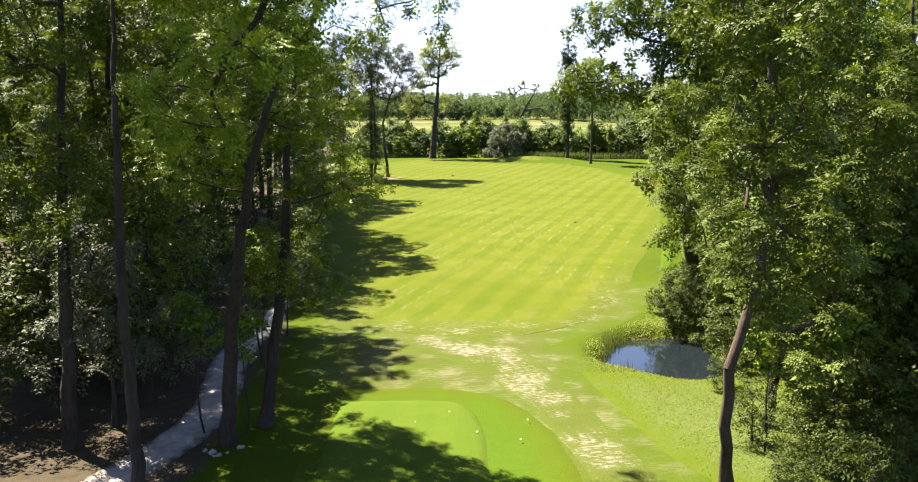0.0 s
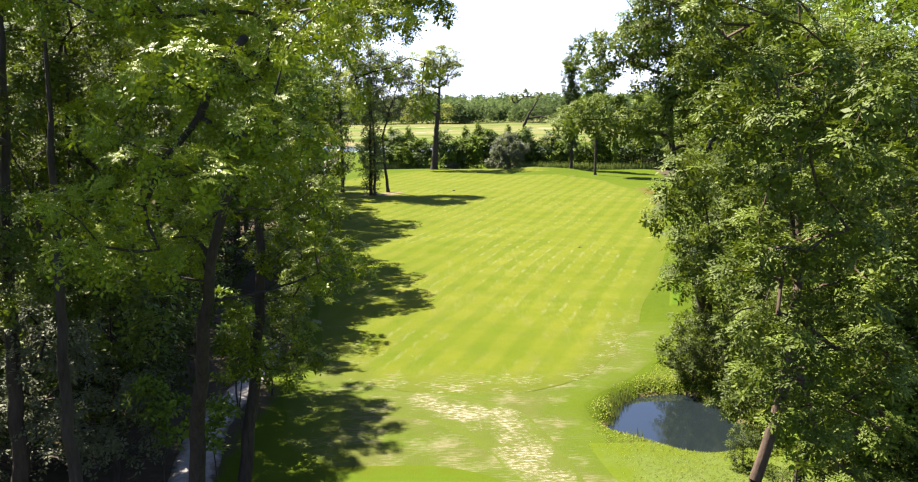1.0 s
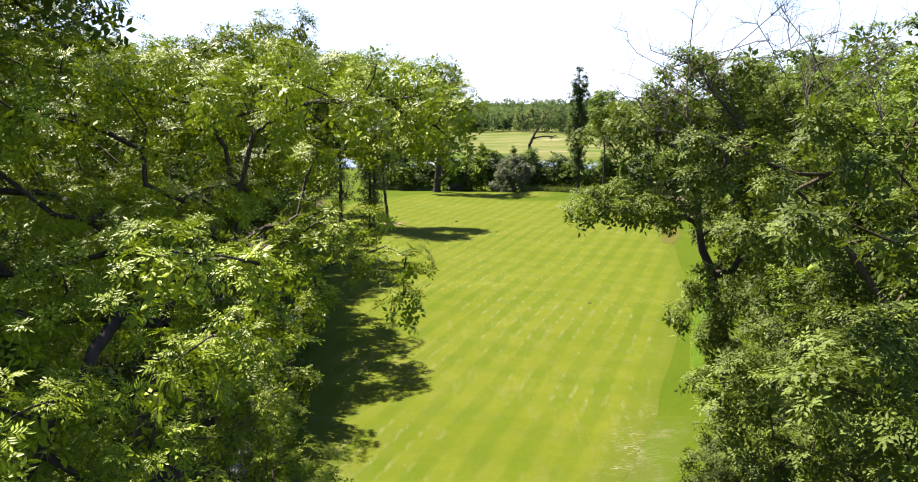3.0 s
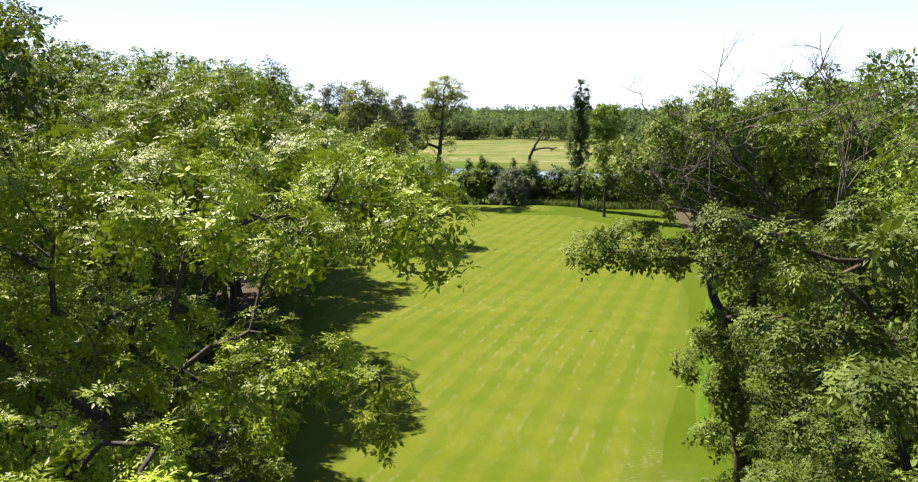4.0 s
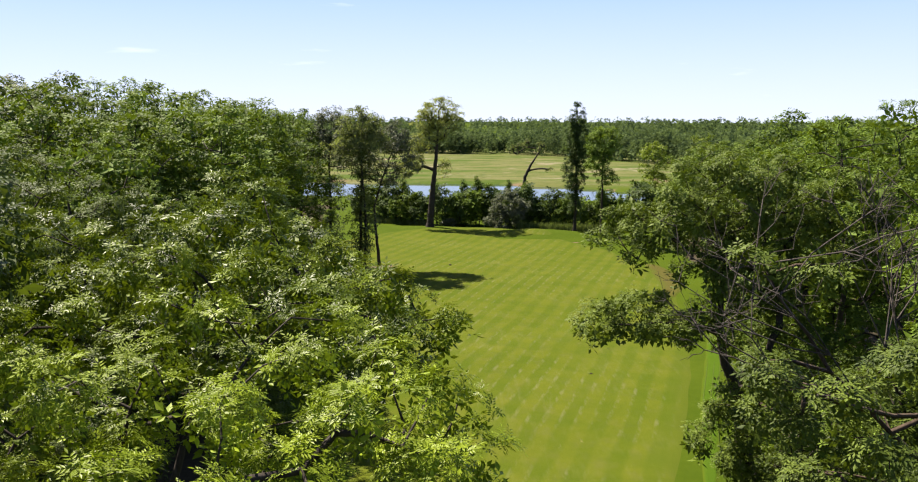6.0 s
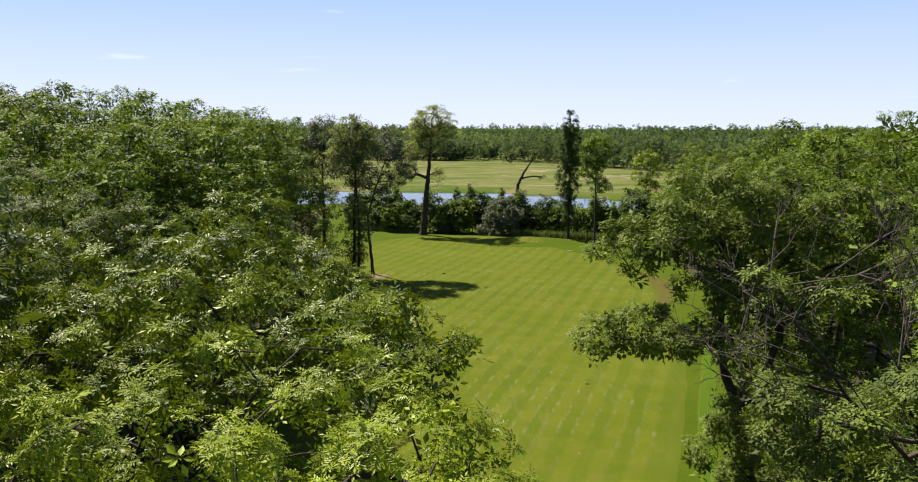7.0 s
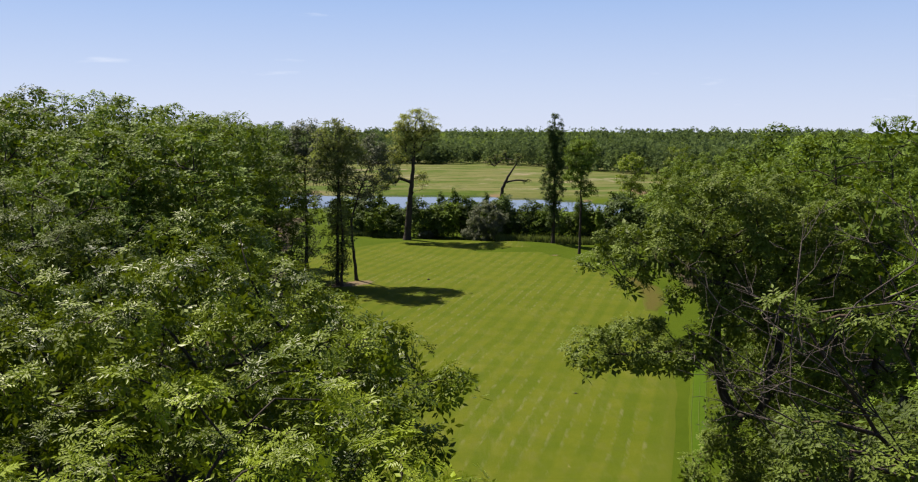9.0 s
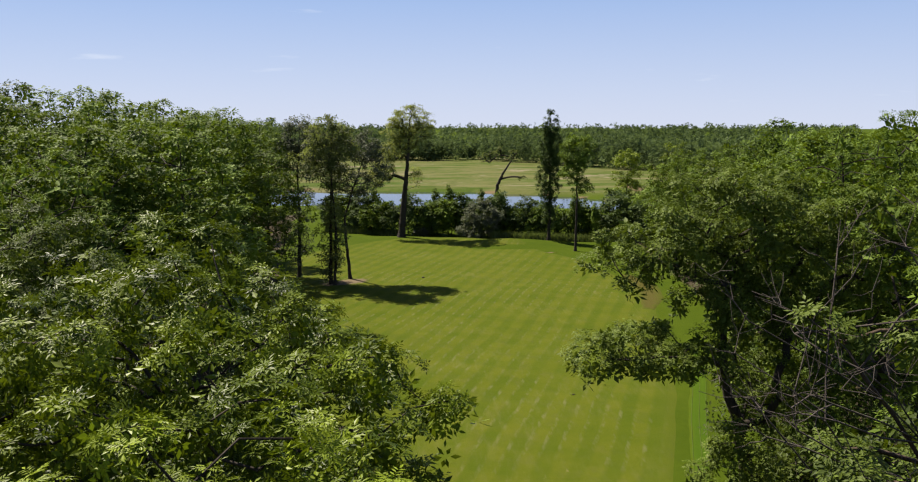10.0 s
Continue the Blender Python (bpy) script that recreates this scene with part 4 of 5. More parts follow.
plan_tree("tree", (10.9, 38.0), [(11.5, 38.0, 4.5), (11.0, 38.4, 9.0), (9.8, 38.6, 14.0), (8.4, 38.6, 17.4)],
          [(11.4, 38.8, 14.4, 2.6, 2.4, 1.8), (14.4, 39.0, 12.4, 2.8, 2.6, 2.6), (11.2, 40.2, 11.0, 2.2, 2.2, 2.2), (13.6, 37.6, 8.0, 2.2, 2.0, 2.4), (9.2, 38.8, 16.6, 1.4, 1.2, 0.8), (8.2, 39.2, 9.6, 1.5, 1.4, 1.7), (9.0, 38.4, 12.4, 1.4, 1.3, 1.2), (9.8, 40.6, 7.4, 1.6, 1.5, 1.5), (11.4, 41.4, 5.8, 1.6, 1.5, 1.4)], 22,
          tips=230, gap=0.75, per=10, clump=0.62, core=12, core_size=(1.0, 1.4), up=1.1, template=SHOOT_WIDE, leaf=LEAF_HALF_DIM, r_base=0.21, r_tip=0.014, label="ash tree beside the pond, bare at the top",
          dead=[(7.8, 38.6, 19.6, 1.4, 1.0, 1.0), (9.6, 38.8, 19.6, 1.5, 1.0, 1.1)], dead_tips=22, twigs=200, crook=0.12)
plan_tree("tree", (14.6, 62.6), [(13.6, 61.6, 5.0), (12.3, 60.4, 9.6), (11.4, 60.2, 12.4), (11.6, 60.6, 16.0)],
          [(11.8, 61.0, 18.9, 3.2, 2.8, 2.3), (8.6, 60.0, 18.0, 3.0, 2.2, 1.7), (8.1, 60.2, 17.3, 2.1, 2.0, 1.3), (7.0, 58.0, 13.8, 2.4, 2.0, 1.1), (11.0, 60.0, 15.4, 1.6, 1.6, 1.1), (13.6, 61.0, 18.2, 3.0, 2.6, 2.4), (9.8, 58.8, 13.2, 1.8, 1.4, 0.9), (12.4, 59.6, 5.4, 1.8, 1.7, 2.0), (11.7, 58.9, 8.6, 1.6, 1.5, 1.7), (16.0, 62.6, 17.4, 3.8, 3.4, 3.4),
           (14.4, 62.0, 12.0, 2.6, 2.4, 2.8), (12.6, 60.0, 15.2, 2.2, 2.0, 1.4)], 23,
          tips=600, gap=0.74, per=50, clump=0.66, flat=0.8, core=7, core_size=(0.7, 1.1), up=1.1, template=SPRIG_NEAR, leaf=LEAF_HALF_DIM, r_base=0.5, r_tip=0.016, label="broad dark tree with long limbs over the fairway", size=(0.6, 0.95))

# woodland trees, three shapes repeated
WOOD = "green broadleaf tree in the dense woodland"


def wood_tree(at, trunk, blobs, seed, per, size, template, leaf=None, label=WOOD):
    return tree("tree", at, trunk, blobs, seed, tips=230, per=per, clump=0.9, core=4, core_size=(0.9, 1.4), up=1.1, gap=1.18, flat=0.62, size=size, template=template, leaf=leaf, r_base=0.28, r_tip=0.02, label=label, group="woodland trees")


SHAPES = [([(0, 0, 0), (0.2, 0.1, 6), (0.0, 0.4, 12), (0.3, 0.2, 18)],
           [(0, 0, 16.5, 4.0, 4.0, 3.6), (2.4, 0.8, 13.5, 3.2, 3.2, 3.0), (-2.4, -0.6, 13.0, 3.2, 3.2, 3.2), (0.4, -2.4, 11.0, 3.0, 2.8, 3.0), (-0.6, 2.4, 10.0, 3.0, 2.8, 3.2)]),
          ([(0, 0, 0), (-0.3, 0.1, 6), (0.3, -0.2, 12), (0.0, 0.2, 19)],
           [(0, 0, 17.5, 3.4, 3.4, 3.8), (1.8, -1.2, 14.0, 3.0, 3.0, 3.4), (-2.2, 0.8, 13.0, 3.0, 3.0, 3.2), (0.8, 1.8, 9.0, 2.6, 2.6, 3.2), (-0.6, -1.6, 7.0, 2.4, 2.4, 2.8)]),
          ([(0, 0, 0), (0.3, 0.3, 5), (1.2, 0.2, 10), (1.6, 0.0, 15)],
           [(1.2, 0, 15.0, 4.6, 4.4, 3.4), (3.6, 0.5, 11.5, 3.0, 3.2, 2.8), (-2.4, 0.6, 11.5, 3.4, 3.2, 2.8), (1.4, -3.0, 9.0, 3.0, 2.8, 3.2)])]
near_wood = [wood_tree(at, *shape, seed, 26, (0.65, 1.05), STAR_WOOD) for at, shape, seed in zip([(-26, 49), (-23, 57), (-20.2, 68.5)], SHAPES, (31, 32, 33))]
far_wood = [wood_tree(at, *shape, seed, 30, (0.7, 1.1), SPRIG_FAR) for at, shape, seed in zip([(-19.8, 120.5), (-25, 104), (31, 108)], SHAPES, (34, 35, 36))]
TOPS = [20.3, 21.5, 18.3]  # height of each shape at scale 1
# The (-29.5, 38.5) tree stands out of view, placed to shade the path-side litter.
LEFT_WOOD = [(-31, 48, 21), (-29.5, 38.5, 21), (-22.5, 62, 21), (-23, 70, 21.5), (-22, 81, 21), (-24, 78, 23), (-23.5, 86, 23), (-26, 90, 23.4), (-24.5, 98, 23), (-28, 98, 24.2),
             (-31, 110, 25.4), (-25, 109, 25), (-33, 78, 23.5), (-30, 62, 23), (-22, 31, 20), (-29, 134, 24.5), (-30, 142, 24),
             (-36, 158, 24), (-42, 130, 27), (-50, 116, 26), (-50, 150, 26), (-43, 200, 21), (-31.5, 91, 25), (-22.5, 91, 24), (-25.5, 126, 24.4), (-22.6, 116, 25.2), (-39, 112, 27)]
RIGHT_WOOD = [(17.5, 42, 20.5), (20, 50, 21), (21.5, 58, 22), (20.5, 69, 22.6), (25, 72.5, 23.7), (25, 83, 23.1), (31, 79, 23.5), (28.5, 94, 22.8), (35, 100, 23.4), (38, 113, 22.6), (34, 124, 20.8),
              (37, 142, 20), (44, 128, 22), (36, 160, 18.5), (42, 176, 17), (54, 146, 21.5), (56, 176, 19.5), (66, 160, 21.5), (50, 200, 15.5), (64, 196, 17.5)]
dark_wood = wood_tree((-37, 96), *SHAPES[0], 38, 30, (0.7, 1.1), SPRIG_FAR, LEAF_DIM, "dark green tree with a dense crown in the woodland")
dark_wood.scale = (1.24, 1.24, 1.24)
for x, y, turn, tall in [(-43, 106, 80, 27), (-41.5, 98, 200, 26.2), (-40, 178, 300, 23.5), (46, 156, 20, 20.5)]:
    again(dark_wood, x, y, turn, tall / 20.3 / 1.24)
rng_w = random.Random(5)
for x, y, tall in LEFT_WOOD + RIGHT_WOOD:
    i = rng_w.randrange(3)
    again((near_wood if y < 77 else far_wood)[i], x, y, rng_w.uniform(0, 360), tall / TOPS[i])
for i, x, y, tall in [(0, -27, 152, 24.3), (1, -32, 168, 24.3), (0, -18.2, 82.5, 23.4), (2, -30.5, 86, 24.4), (1, -21.6, 76.5, 23.4), (0, 23.6, 76, 22.4), (1, 22.8, 82.5, 21.5)]:
    again(far_wood[i], x, y, 130 * i + 3 * x, tall / TOPS[i])
# shade from the crowns around it is put into its leaf colour
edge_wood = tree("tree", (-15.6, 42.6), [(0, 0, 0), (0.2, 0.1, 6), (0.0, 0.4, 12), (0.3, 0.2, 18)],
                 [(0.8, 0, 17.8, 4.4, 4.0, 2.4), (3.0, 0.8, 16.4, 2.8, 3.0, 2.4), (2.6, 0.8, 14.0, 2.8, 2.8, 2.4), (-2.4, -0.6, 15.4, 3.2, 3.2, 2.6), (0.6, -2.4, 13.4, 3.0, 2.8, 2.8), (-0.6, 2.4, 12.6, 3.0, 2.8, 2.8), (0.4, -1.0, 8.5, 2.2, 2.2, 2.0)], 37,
                 tips=270, gap=1.0, per=19, clump=0.7, core=14, core_size=(1.0, 1.5), up=0.8, flat=0.8, size=(0.8, 1.25), template=SHOOT_WIDE, leaf=LEAF_HALF_DIM, r_base=0.28, r_tip=0.02, label=WOOD, group="woodland trees")
again(edge_wood, -20.0, 49.5, 140, 0.95)
again(edge_wood, -17.2, 56.0, 250, 1.03)
# woodland that goes on beside and behind the tee
for i, (x, y) in enumerate([(-15.5, 21), (-21, 13), (-16, 3), (-26, 24), (-19, -9), (15.5, 20), (20, 10), (17, -4)]):
    again(far_wood[i % 3], x, y, 77 * i, 0.95)

# specimen trees round the far end
tree("tree", (-8.3, 201.2), [(0, 0, 0), (0.5, 0, 7), (1.2, 0, 14), (1.6, 0, 20), (1.8, 0, 24)],
     [(1.8, 0, 24.0, 4.6, 4.2, 2.8), (4.2, 0, 21.8, 2.6, 2.6, 2.2), (-0.8, 0, 22.0, 2.8, 2.6, 2.4), (1.4, 0, 19.4, 2.6, 2.4, 2.0), (-1.6, 0, 17.4, 2.4, 2.4, 2.2), (-3.4, -0.5, 14.2, 2.8, 2.2, 2.6), (-5.2, -0.5, 12.0, 2.0, 1.8, 1.8), (3.0, 0.4, 12.4, 1.1, 1.2, 2.0)], 41,
     tips=540, per=9, clump=0.85, leaf=LEAF_PALE, r_base=0.8, r_tip=0.02, label="tall leaning tree with a thin yellow-green crown", size=(0.55, 0.95), crook=0.05)
tree("tree", (-16.2, 147.4), [(0, 0, 0), (0.1, 0, 8), (0.3, 0, 15), (0.4, 0, 21)],
     [(-0.4, 0, 21.6, 3.0, 2.6, 2.6), (1.6, 0, 21.0, 2.2, 2.0, 2.4), (-3.2, 0, 17.8, 1.8, 1.8, 2.2), (0.1, 0, 3.4, 1.5, 1.4, 3.2), (0.1, 0, 7.5, 1.7, 1.5, 4.0), (0.0, 0, 11.0, 1.5, 1.4, 3.6), (1.6, 0, 18.4, 2.4, 2.4, 3.0), (0.2, 0, 15.5, 1.8, 1.8, 2.4)], 42, tips=300, per=5, clump=0.95, leaf=LEAF_OLIVE, r_base=0.30, r_tip=0.016, label="slim dark tree with ivy on its trunk")
tree("tree", (-15.5, 146.6), [(0, 0, 0), (0.2, 0, 8), (-0.2, 0, 15), (-0.8, 0, 20)],
     [(-1.8, 0, 18.0, 2.8, 2.8, 3.0), (0.0, 0, 7.0, 1.2, 1.2, 5.0)], 43, tips=130, per=5, clump=0.95, leaf=LEAF_OLIVE, r_base=0.24, r_tip=0.016, label="slim dark tree with ivy on its trunk")
tree("tree", (-13.8, 151.2), [(0, 0, 0), (-0.5, 0, 5), (-0.7, 0, 9), (0.4, 0, 13), (2.6, 0, 19)],
     [(2.2, 0, 19.5, 2.8, 2.6, 2.4), (3.8, 0, 16.6, 2.0, 1.8, 2.8), (1.4, 0, 14.0, 1.8, 1.6, 2.2), (-1.0, 0, 15.0, 1.8, 1.8, 2.4)], 44, tips=220, per=5, clump=0.9, leaf=LEAF_GREY, r_base=0.28, r_tip=0.018, label="crooked thin tree with sparse grey-green leaves", crook=0.08)
tree("tree", (-21.6, 153.0), [(0, 0, 0), (0.2, 0, 8), (0.0, 0, 15), (0.5, 0, 22)],
     [(0.4, 0, 21.4, 2.8, 2.6, 2.8), (-1.6, 0, 18.0, 2.4, 2.2, 2.8), (1.6, 0, 16.6, 2.0, 2.0, 2.4), (0.2, 0, 11.0, 1.9, 1.9, 3.4), (0.2, 0, 5.0, 1.6, 1.5, 3.2)], 50, tips=240, per=6, clump=0.95, leaf=LEAF_GREY, r_base=0.32, r_tip=0.018, label="tall grey-green tree at the end of the woodland")
tree("tree", (21.0, 192.6), [(0, 0, 0), (0.1, 0, 10), (0, 0, 20), (0.1, 0, 24)],
     [(0, 0, 6.0, 1.9, 1.7, 4.2), (-0.6, 0, 12, 2.1, 1.8, 6.0), (0.7, 0.2, 13, 2.1, 1.8, 6.0), (-0.6, 0, 18.4, 1.6, 1.4, 5.2), (0.8, 0, 18.0, 1.6, 1.4, 5.4), (0.1, 0, 21.6, 1.1, 1.1, 4.0), (-1.1, 0, 21.8, 0.4, 0.4, 3.4), (1.2, 0, 21.4, 0.4, 0.4, 3.4), (-0.4, 0, 23.6, 0.25, 0.25, 2.6)], 45,
     tips=480, per=10, clump=0.36, leaf=LEAF_DARK, r_base=0.36, r_tip=0.012,
     label="tall narrow Lombardy poplar at the fairway end", start=0.1, shell=0.3, flat=1.6, size=(0.6, 0.95))
tree("tree", (24.2, 179.6), [(0, 0, 0), (0.1, 0, 8), (0.0, 0, 15), (0.4, 0, 20)],
     [(0.2, 0, 18.2, 3.2, 3.0, 3.0), (-1.0, 0, 14.5, 2.0, 2.0, 2.0), (1.2, 0, 12.0, 1.6, 1.6, 1.8)], 46, tips=120, per=13, clump=0.7, leaf=LEAF_WOOD, r_base=0.26, r_tip=0.016, label="slender tree with an open green crown")
tree("tree", (43, 224), [(0, 0, 0), (0, 0, 6), (0.2, 0, 13)],
     [(0, 0, 13.5, 3.8, 3.6, 4.0), (0.6, 0, 8.5, 3.4, 3.4, 2.6)], 47, tips=110, per=13, clump=0.9, leaf=LEAF_ASH, r_base=0.25, label="round bright green tree near the lake")
tree("tree", (55, 227), [(0, 0, 0), (0, 0, 6), (0.4, 0, 14)],
     [(0, 0, 15.0, 4.0, 4.0, 4.4), (1.2, 0, 9.0, 3.0, 3.4, 2.6)], 48, tips=95, per=12, clump=0.9, leaf=LEAF_ASH, r_base=0.25, label="loose green tree near the lake")
tree("tree", (13.2, 232), [(0, 0, 0), (0.1, 0, 5), (0.3, 0, 8.6), (1.6, 0, 11.4), (3.4, 0, 14.2), (4.4, 0, 16.0)],
     [(6.0, 0, 10.6, 1.6, 0.8, 0.4), (-2.4, 0, 15.0, 1.6, 1.2, 1.6), (4.2, 0, 16.0, 1.6, 1.2, 1.2), (0.8, 0, 16.6, 2.0, 1.4, 1.2)], 49, tips=46, per=10, clump=0.6, leaf=LEAF_OLIVE, r_base=0.7, r_tip=0.07, label="half-dead tree with bare forked limbs above the hedge", size=(0.5, 0.8), crook=0.03, start=0.4)

# hedge of shrubs behind the fairway
HEDGE = "dense dark green shrub in the hedge"
shrub = tree("shrub", (-15.5, 214), [(0, 0, 0), (0, 0, 1.5), (0.2, 0, 3.2)], [(0, 0, 2.6, 2.5, 2.2, 2.6), (1.2, 0.2, 4.2, 1.7, 1.7, 2.2), (-1.2, -0.2, 3.4, 1.7, 1.7, 2.4)], 51,
             tips=85, per=6, clump=0.6, template=SPRIG_MID, leaf=LEAF_WOOD, r_base=0.10, label=HEDGE, category="shrub", group="hedge shrubs", start=0.1, flat=0.8)
shrub_dark = tree("shrub", (-11, 213), [(0, 0, 0), (0, 0, 1.5), (0.1, 0, 3.6)], [(0, 0, 3.0, 2.3, 2.1, 3.0), (0.5, 0.2, 4.8, 1.6, 1.6, 2.0)], 52,
                  tips=85, per=6, clump=0.6, template=SPRIG_MID, leaf=LEAF_DARK, r_base=0.10, label=HEDGE, category="shrub", group="hedge shrubs", start=0.1, flat=0.8)
for i, (x, y, s) in enumerate([(-21, 220, 1.1), (-18, 218, 1.0), (-13, 216, 1.15), (-6.0, 213, 1.1), (-3.2, 213, 0.95), (-0.8, 212, 1.15), (2.2, 211, 1.1), (5.2, 211, 1.2), (10.0, 210, 1.0), (12.2, 211, 1.1), (15.0, 210, 1.0), (17.6, 208.5, 1.1), (20.4, 207, 0.95), (22.8, 206, 1.1),
                              (25.8, 205, 0.9), (28.6, 204, 1.1), (32.0, 202, 1.15), (35.5, 200, 1.25), (39, 206, 1.35), (40.5, 196, 1.2), (45, 209, 1.4), (-26, 226, 1.0), (51, 213, 1.3), (57, 218, 1.3)]):
    again(shrub_dark if i % 2 else shrub, x, y, 67 * i, s * (1.22 + 0.12 * math.sin(2.3 * i)))
tree("shrub", (8.2, 203.5), [(0, 0, 0), (0.2, 0, 2), (0, 0, 4.5)], [(0, -1.0, 5.2, 4.2, 3.2, 3.6), (-1, -1.0, 2.8, 3.8, 3.0, 2.6)], 53, tips=200, per=10, clump=0.65, leaf=LEAF_GREY, r_base=0.2, label="rounded grey-green willow bush", category="shrub", start=0.1)
sapling = tree("sapling", (8.3, 208), [(0, 0, 0), (0, 0, 4), (0.1, 0, 9)], [(0, 0, 5.5, 1.2, 1.2, 3.8), (0.1, 0, 8.6, 0.7, 0.7, 2.0)], 54, tips=60, per=8, clump=0.42, leaf=LEAF_WOOD, r_base=0.08, label="young upright green tree in the hedge",
               category="tree", group="saplings", start=0.1, flat=1.2)
for x, y, s in [(-1.2, 214.5, 0.95), (1.6, 213, 1.05), (12.8, 213, 0.95), (-7.5, 216, 0.9), (-15, 219, 0.9), (12.0, 216, 0.8), (3, 216, 0.7), (27.5, 201, 0.95), (31, 198, 0.8), (-19.5, 221, 0.85)]:
    again(sapling, x, y, 90 * s * 7, s)
tree("shrub", (-4.6, 209.3), [(0, 0, 0), (0, 0, 0.8)], [(0, 0, 1.0, 1.5, 1.0, 1.0)], 55, tips=40, per=8, clump=0.35, leaf=LEAF_GREY, r_base=0.04, label="low pale flowering shrub before the hedge", category="shrub", start=0.1)

# shrubs under the near trees
under = tree("shrub", (-14.4, 38.5), [(0, 0, 0), (0.1, 0, 2), (0.4, -0.2, 5)], [(0.4, -0.6, 5.2, 2.4, 2.2, 2.4), (-1.4, 0, 3.2, 1.9, 1.9, 2.0), (1.6, 0.4, 3.4, 1.7, 1.8, 2.0), (0.2, -1.2, 7.0, 1.7, 1.7, 1.4)], 61,
             tips=120, per=14, clump=0.60, template=SPRIG_NEAR, leaf=LEAF_GREY, r_base=0.12, label="tall pale grey-green shrub beside the path", category="shrub", start=0.1)
tree("shrub", (-19.5, 31.5), [(0, 0, 0), (0.1, 0, 2), (0.2, 0, 4)], [(0, 0, 3.8, 2.2, 2.2, 2.4), (1.2, 0.3, 2.4, 1.6, 1.6, 1.6)], 62, tips=60, per=14, clump=0.60, template=SPRIG_NEAR, leaf=LEAF_ASH, r_base=0.1,
     label="fresh green shrub in the woodland", category="shrub", start=0.1)
bush = tree("shrub", (13.0, 57.0), [(0, 0, 0), (0, 0, 0.8), (0.1, 0, 1.8)], [(0, 0, 1.7, 2.3, 2.0, 1.5), (-1.6, -0.4, 1.0, 1.3, 1.2, 0.9), (1.6, 0.2, 1.6, 1.7, 1.6, 1.5)], 63, tips=74, per=14, clump=0.48, template=SPRIG_NEAR, leaf=LEAF_DIM, r_base=0.07,
            label="spreading green bush at the pond bank", category="shrub", start=0.05)
tree("shrub", (12.2, 46.2), [(0, 0, 0), (-0.2, 0, 0.9), (-0.4, 0, 2.0)], [(-0.4, 0, 2.2, 1.5, 1.4, 1.5), (0.6, 0.6, 1.4, 1.3, 1.3, 1.2)], 64, tips=55, per=14, clump=0.45, template=SPRIG_NEAR, leaf=LEAF_DIM, r_base=0.06,
     label="dark green shrub leaning over the pond", category="shrub", start=0.05)
for x, y, s, q in [(12.2, 53.4, 0.75, 170), (15.5, 58, 0.8, 40), (18, 61, 1.0, 120), (20, 66, 1.0, 200), (16.8, 68, 0.7, 10)]:
    again(bush, x, y, q, s, "green undergrowth bush below the woodland trees")
SMALL = dict(tips=120, per=10, clump=0.6, r_base=0.12, label="small leafy tree at the woodland edge", start=0.15)
SMALL_BLOBS = [(0.4, -0.4, 10.0, 2.4, 2.2, 2.2), (1.8, -0.6, 7.4, 1.8, 1.8, 1.8), (-1.0, -0.8, 7.0, 2.0, 1.8, 2.2), (0.8, -1.0, 4.4, 1.8, 1.6, 1.8)]
# half-dark leaves: the shade at the woodland edge is part of their colour
small_tree = tree("tree", (-14.0, 41.2), [(0, 0, 0), (0.2, 0, 4), (0.4, -0.3, 9)], SMALL_BLOBS, 66, template=SPRIG_MID2, leaf=LEAF_HALF_DIM, **SMALL)
for x, y, s, q in [(-10.3, 51.5, 0.42, 40), (-10.6, 58.5, 0.5, 100), (-12.0, 65, 0.6, 220), (-12.9, 71, 0.62, 10), (-13.9, 78, 0.65, 130), (-15.0, 86, 0.7, 310), (-16.6, 94, 0.75, 60), (-18.2, 104, 0.9, 160)]:
    again(small_tree, x, y, q, s)
# same shape as small_tree, its unlit near side put into a darker leaf
small_dim_tree = tree("tree", (15.0, 40.0), [(0, 0, 0), (0.2, 0, 4), (0.4, -0.3, 9)], SMALL_BLOBS, 68, template=SPRIG_MID2, leaf=LEAF_DIM, **SMALL)
for x, y, s, q in [(19.0, 44.5, 1.1, 110), (14.4, 36.4, 0.75, 200), (18.0, 37.0, 0.95, 290), (13.6, 44.4, 0.72, 330), (17.0, 54.0, 0.9, 60), (13.8, 47.6, 0.9, 15), (15.4, 51.0, 1.1, 105), (16.4, 46.0, 1.15, 195), (21.0, 40.5, 1.1, 285)]:
    again(small_dim_tree, x, y, q, s, "small dark leafy tree beside the pond")
thicket = tree("shrub", (-18.8, 43.0), [(0, 0, 0), (0.1, 0, 2), (0.2, 0, 4.5)], [(0, 0, 4.6, 2.3, 2.1, 2.4), (-1.3, 0.4, 2.4, 1.9, 1.9, 1.9), (1.4, -0.4, 2.6, 1.7, 1.8, 2.0)], 65, tips=85, per=7, clump=0.65, template=SPRIG_MID2, leaf=LEAF_DIM, r_base=0.12,
               label="dark shrub in the woodland shade", category="shrub", group="woodland shrubs", start=0.1)
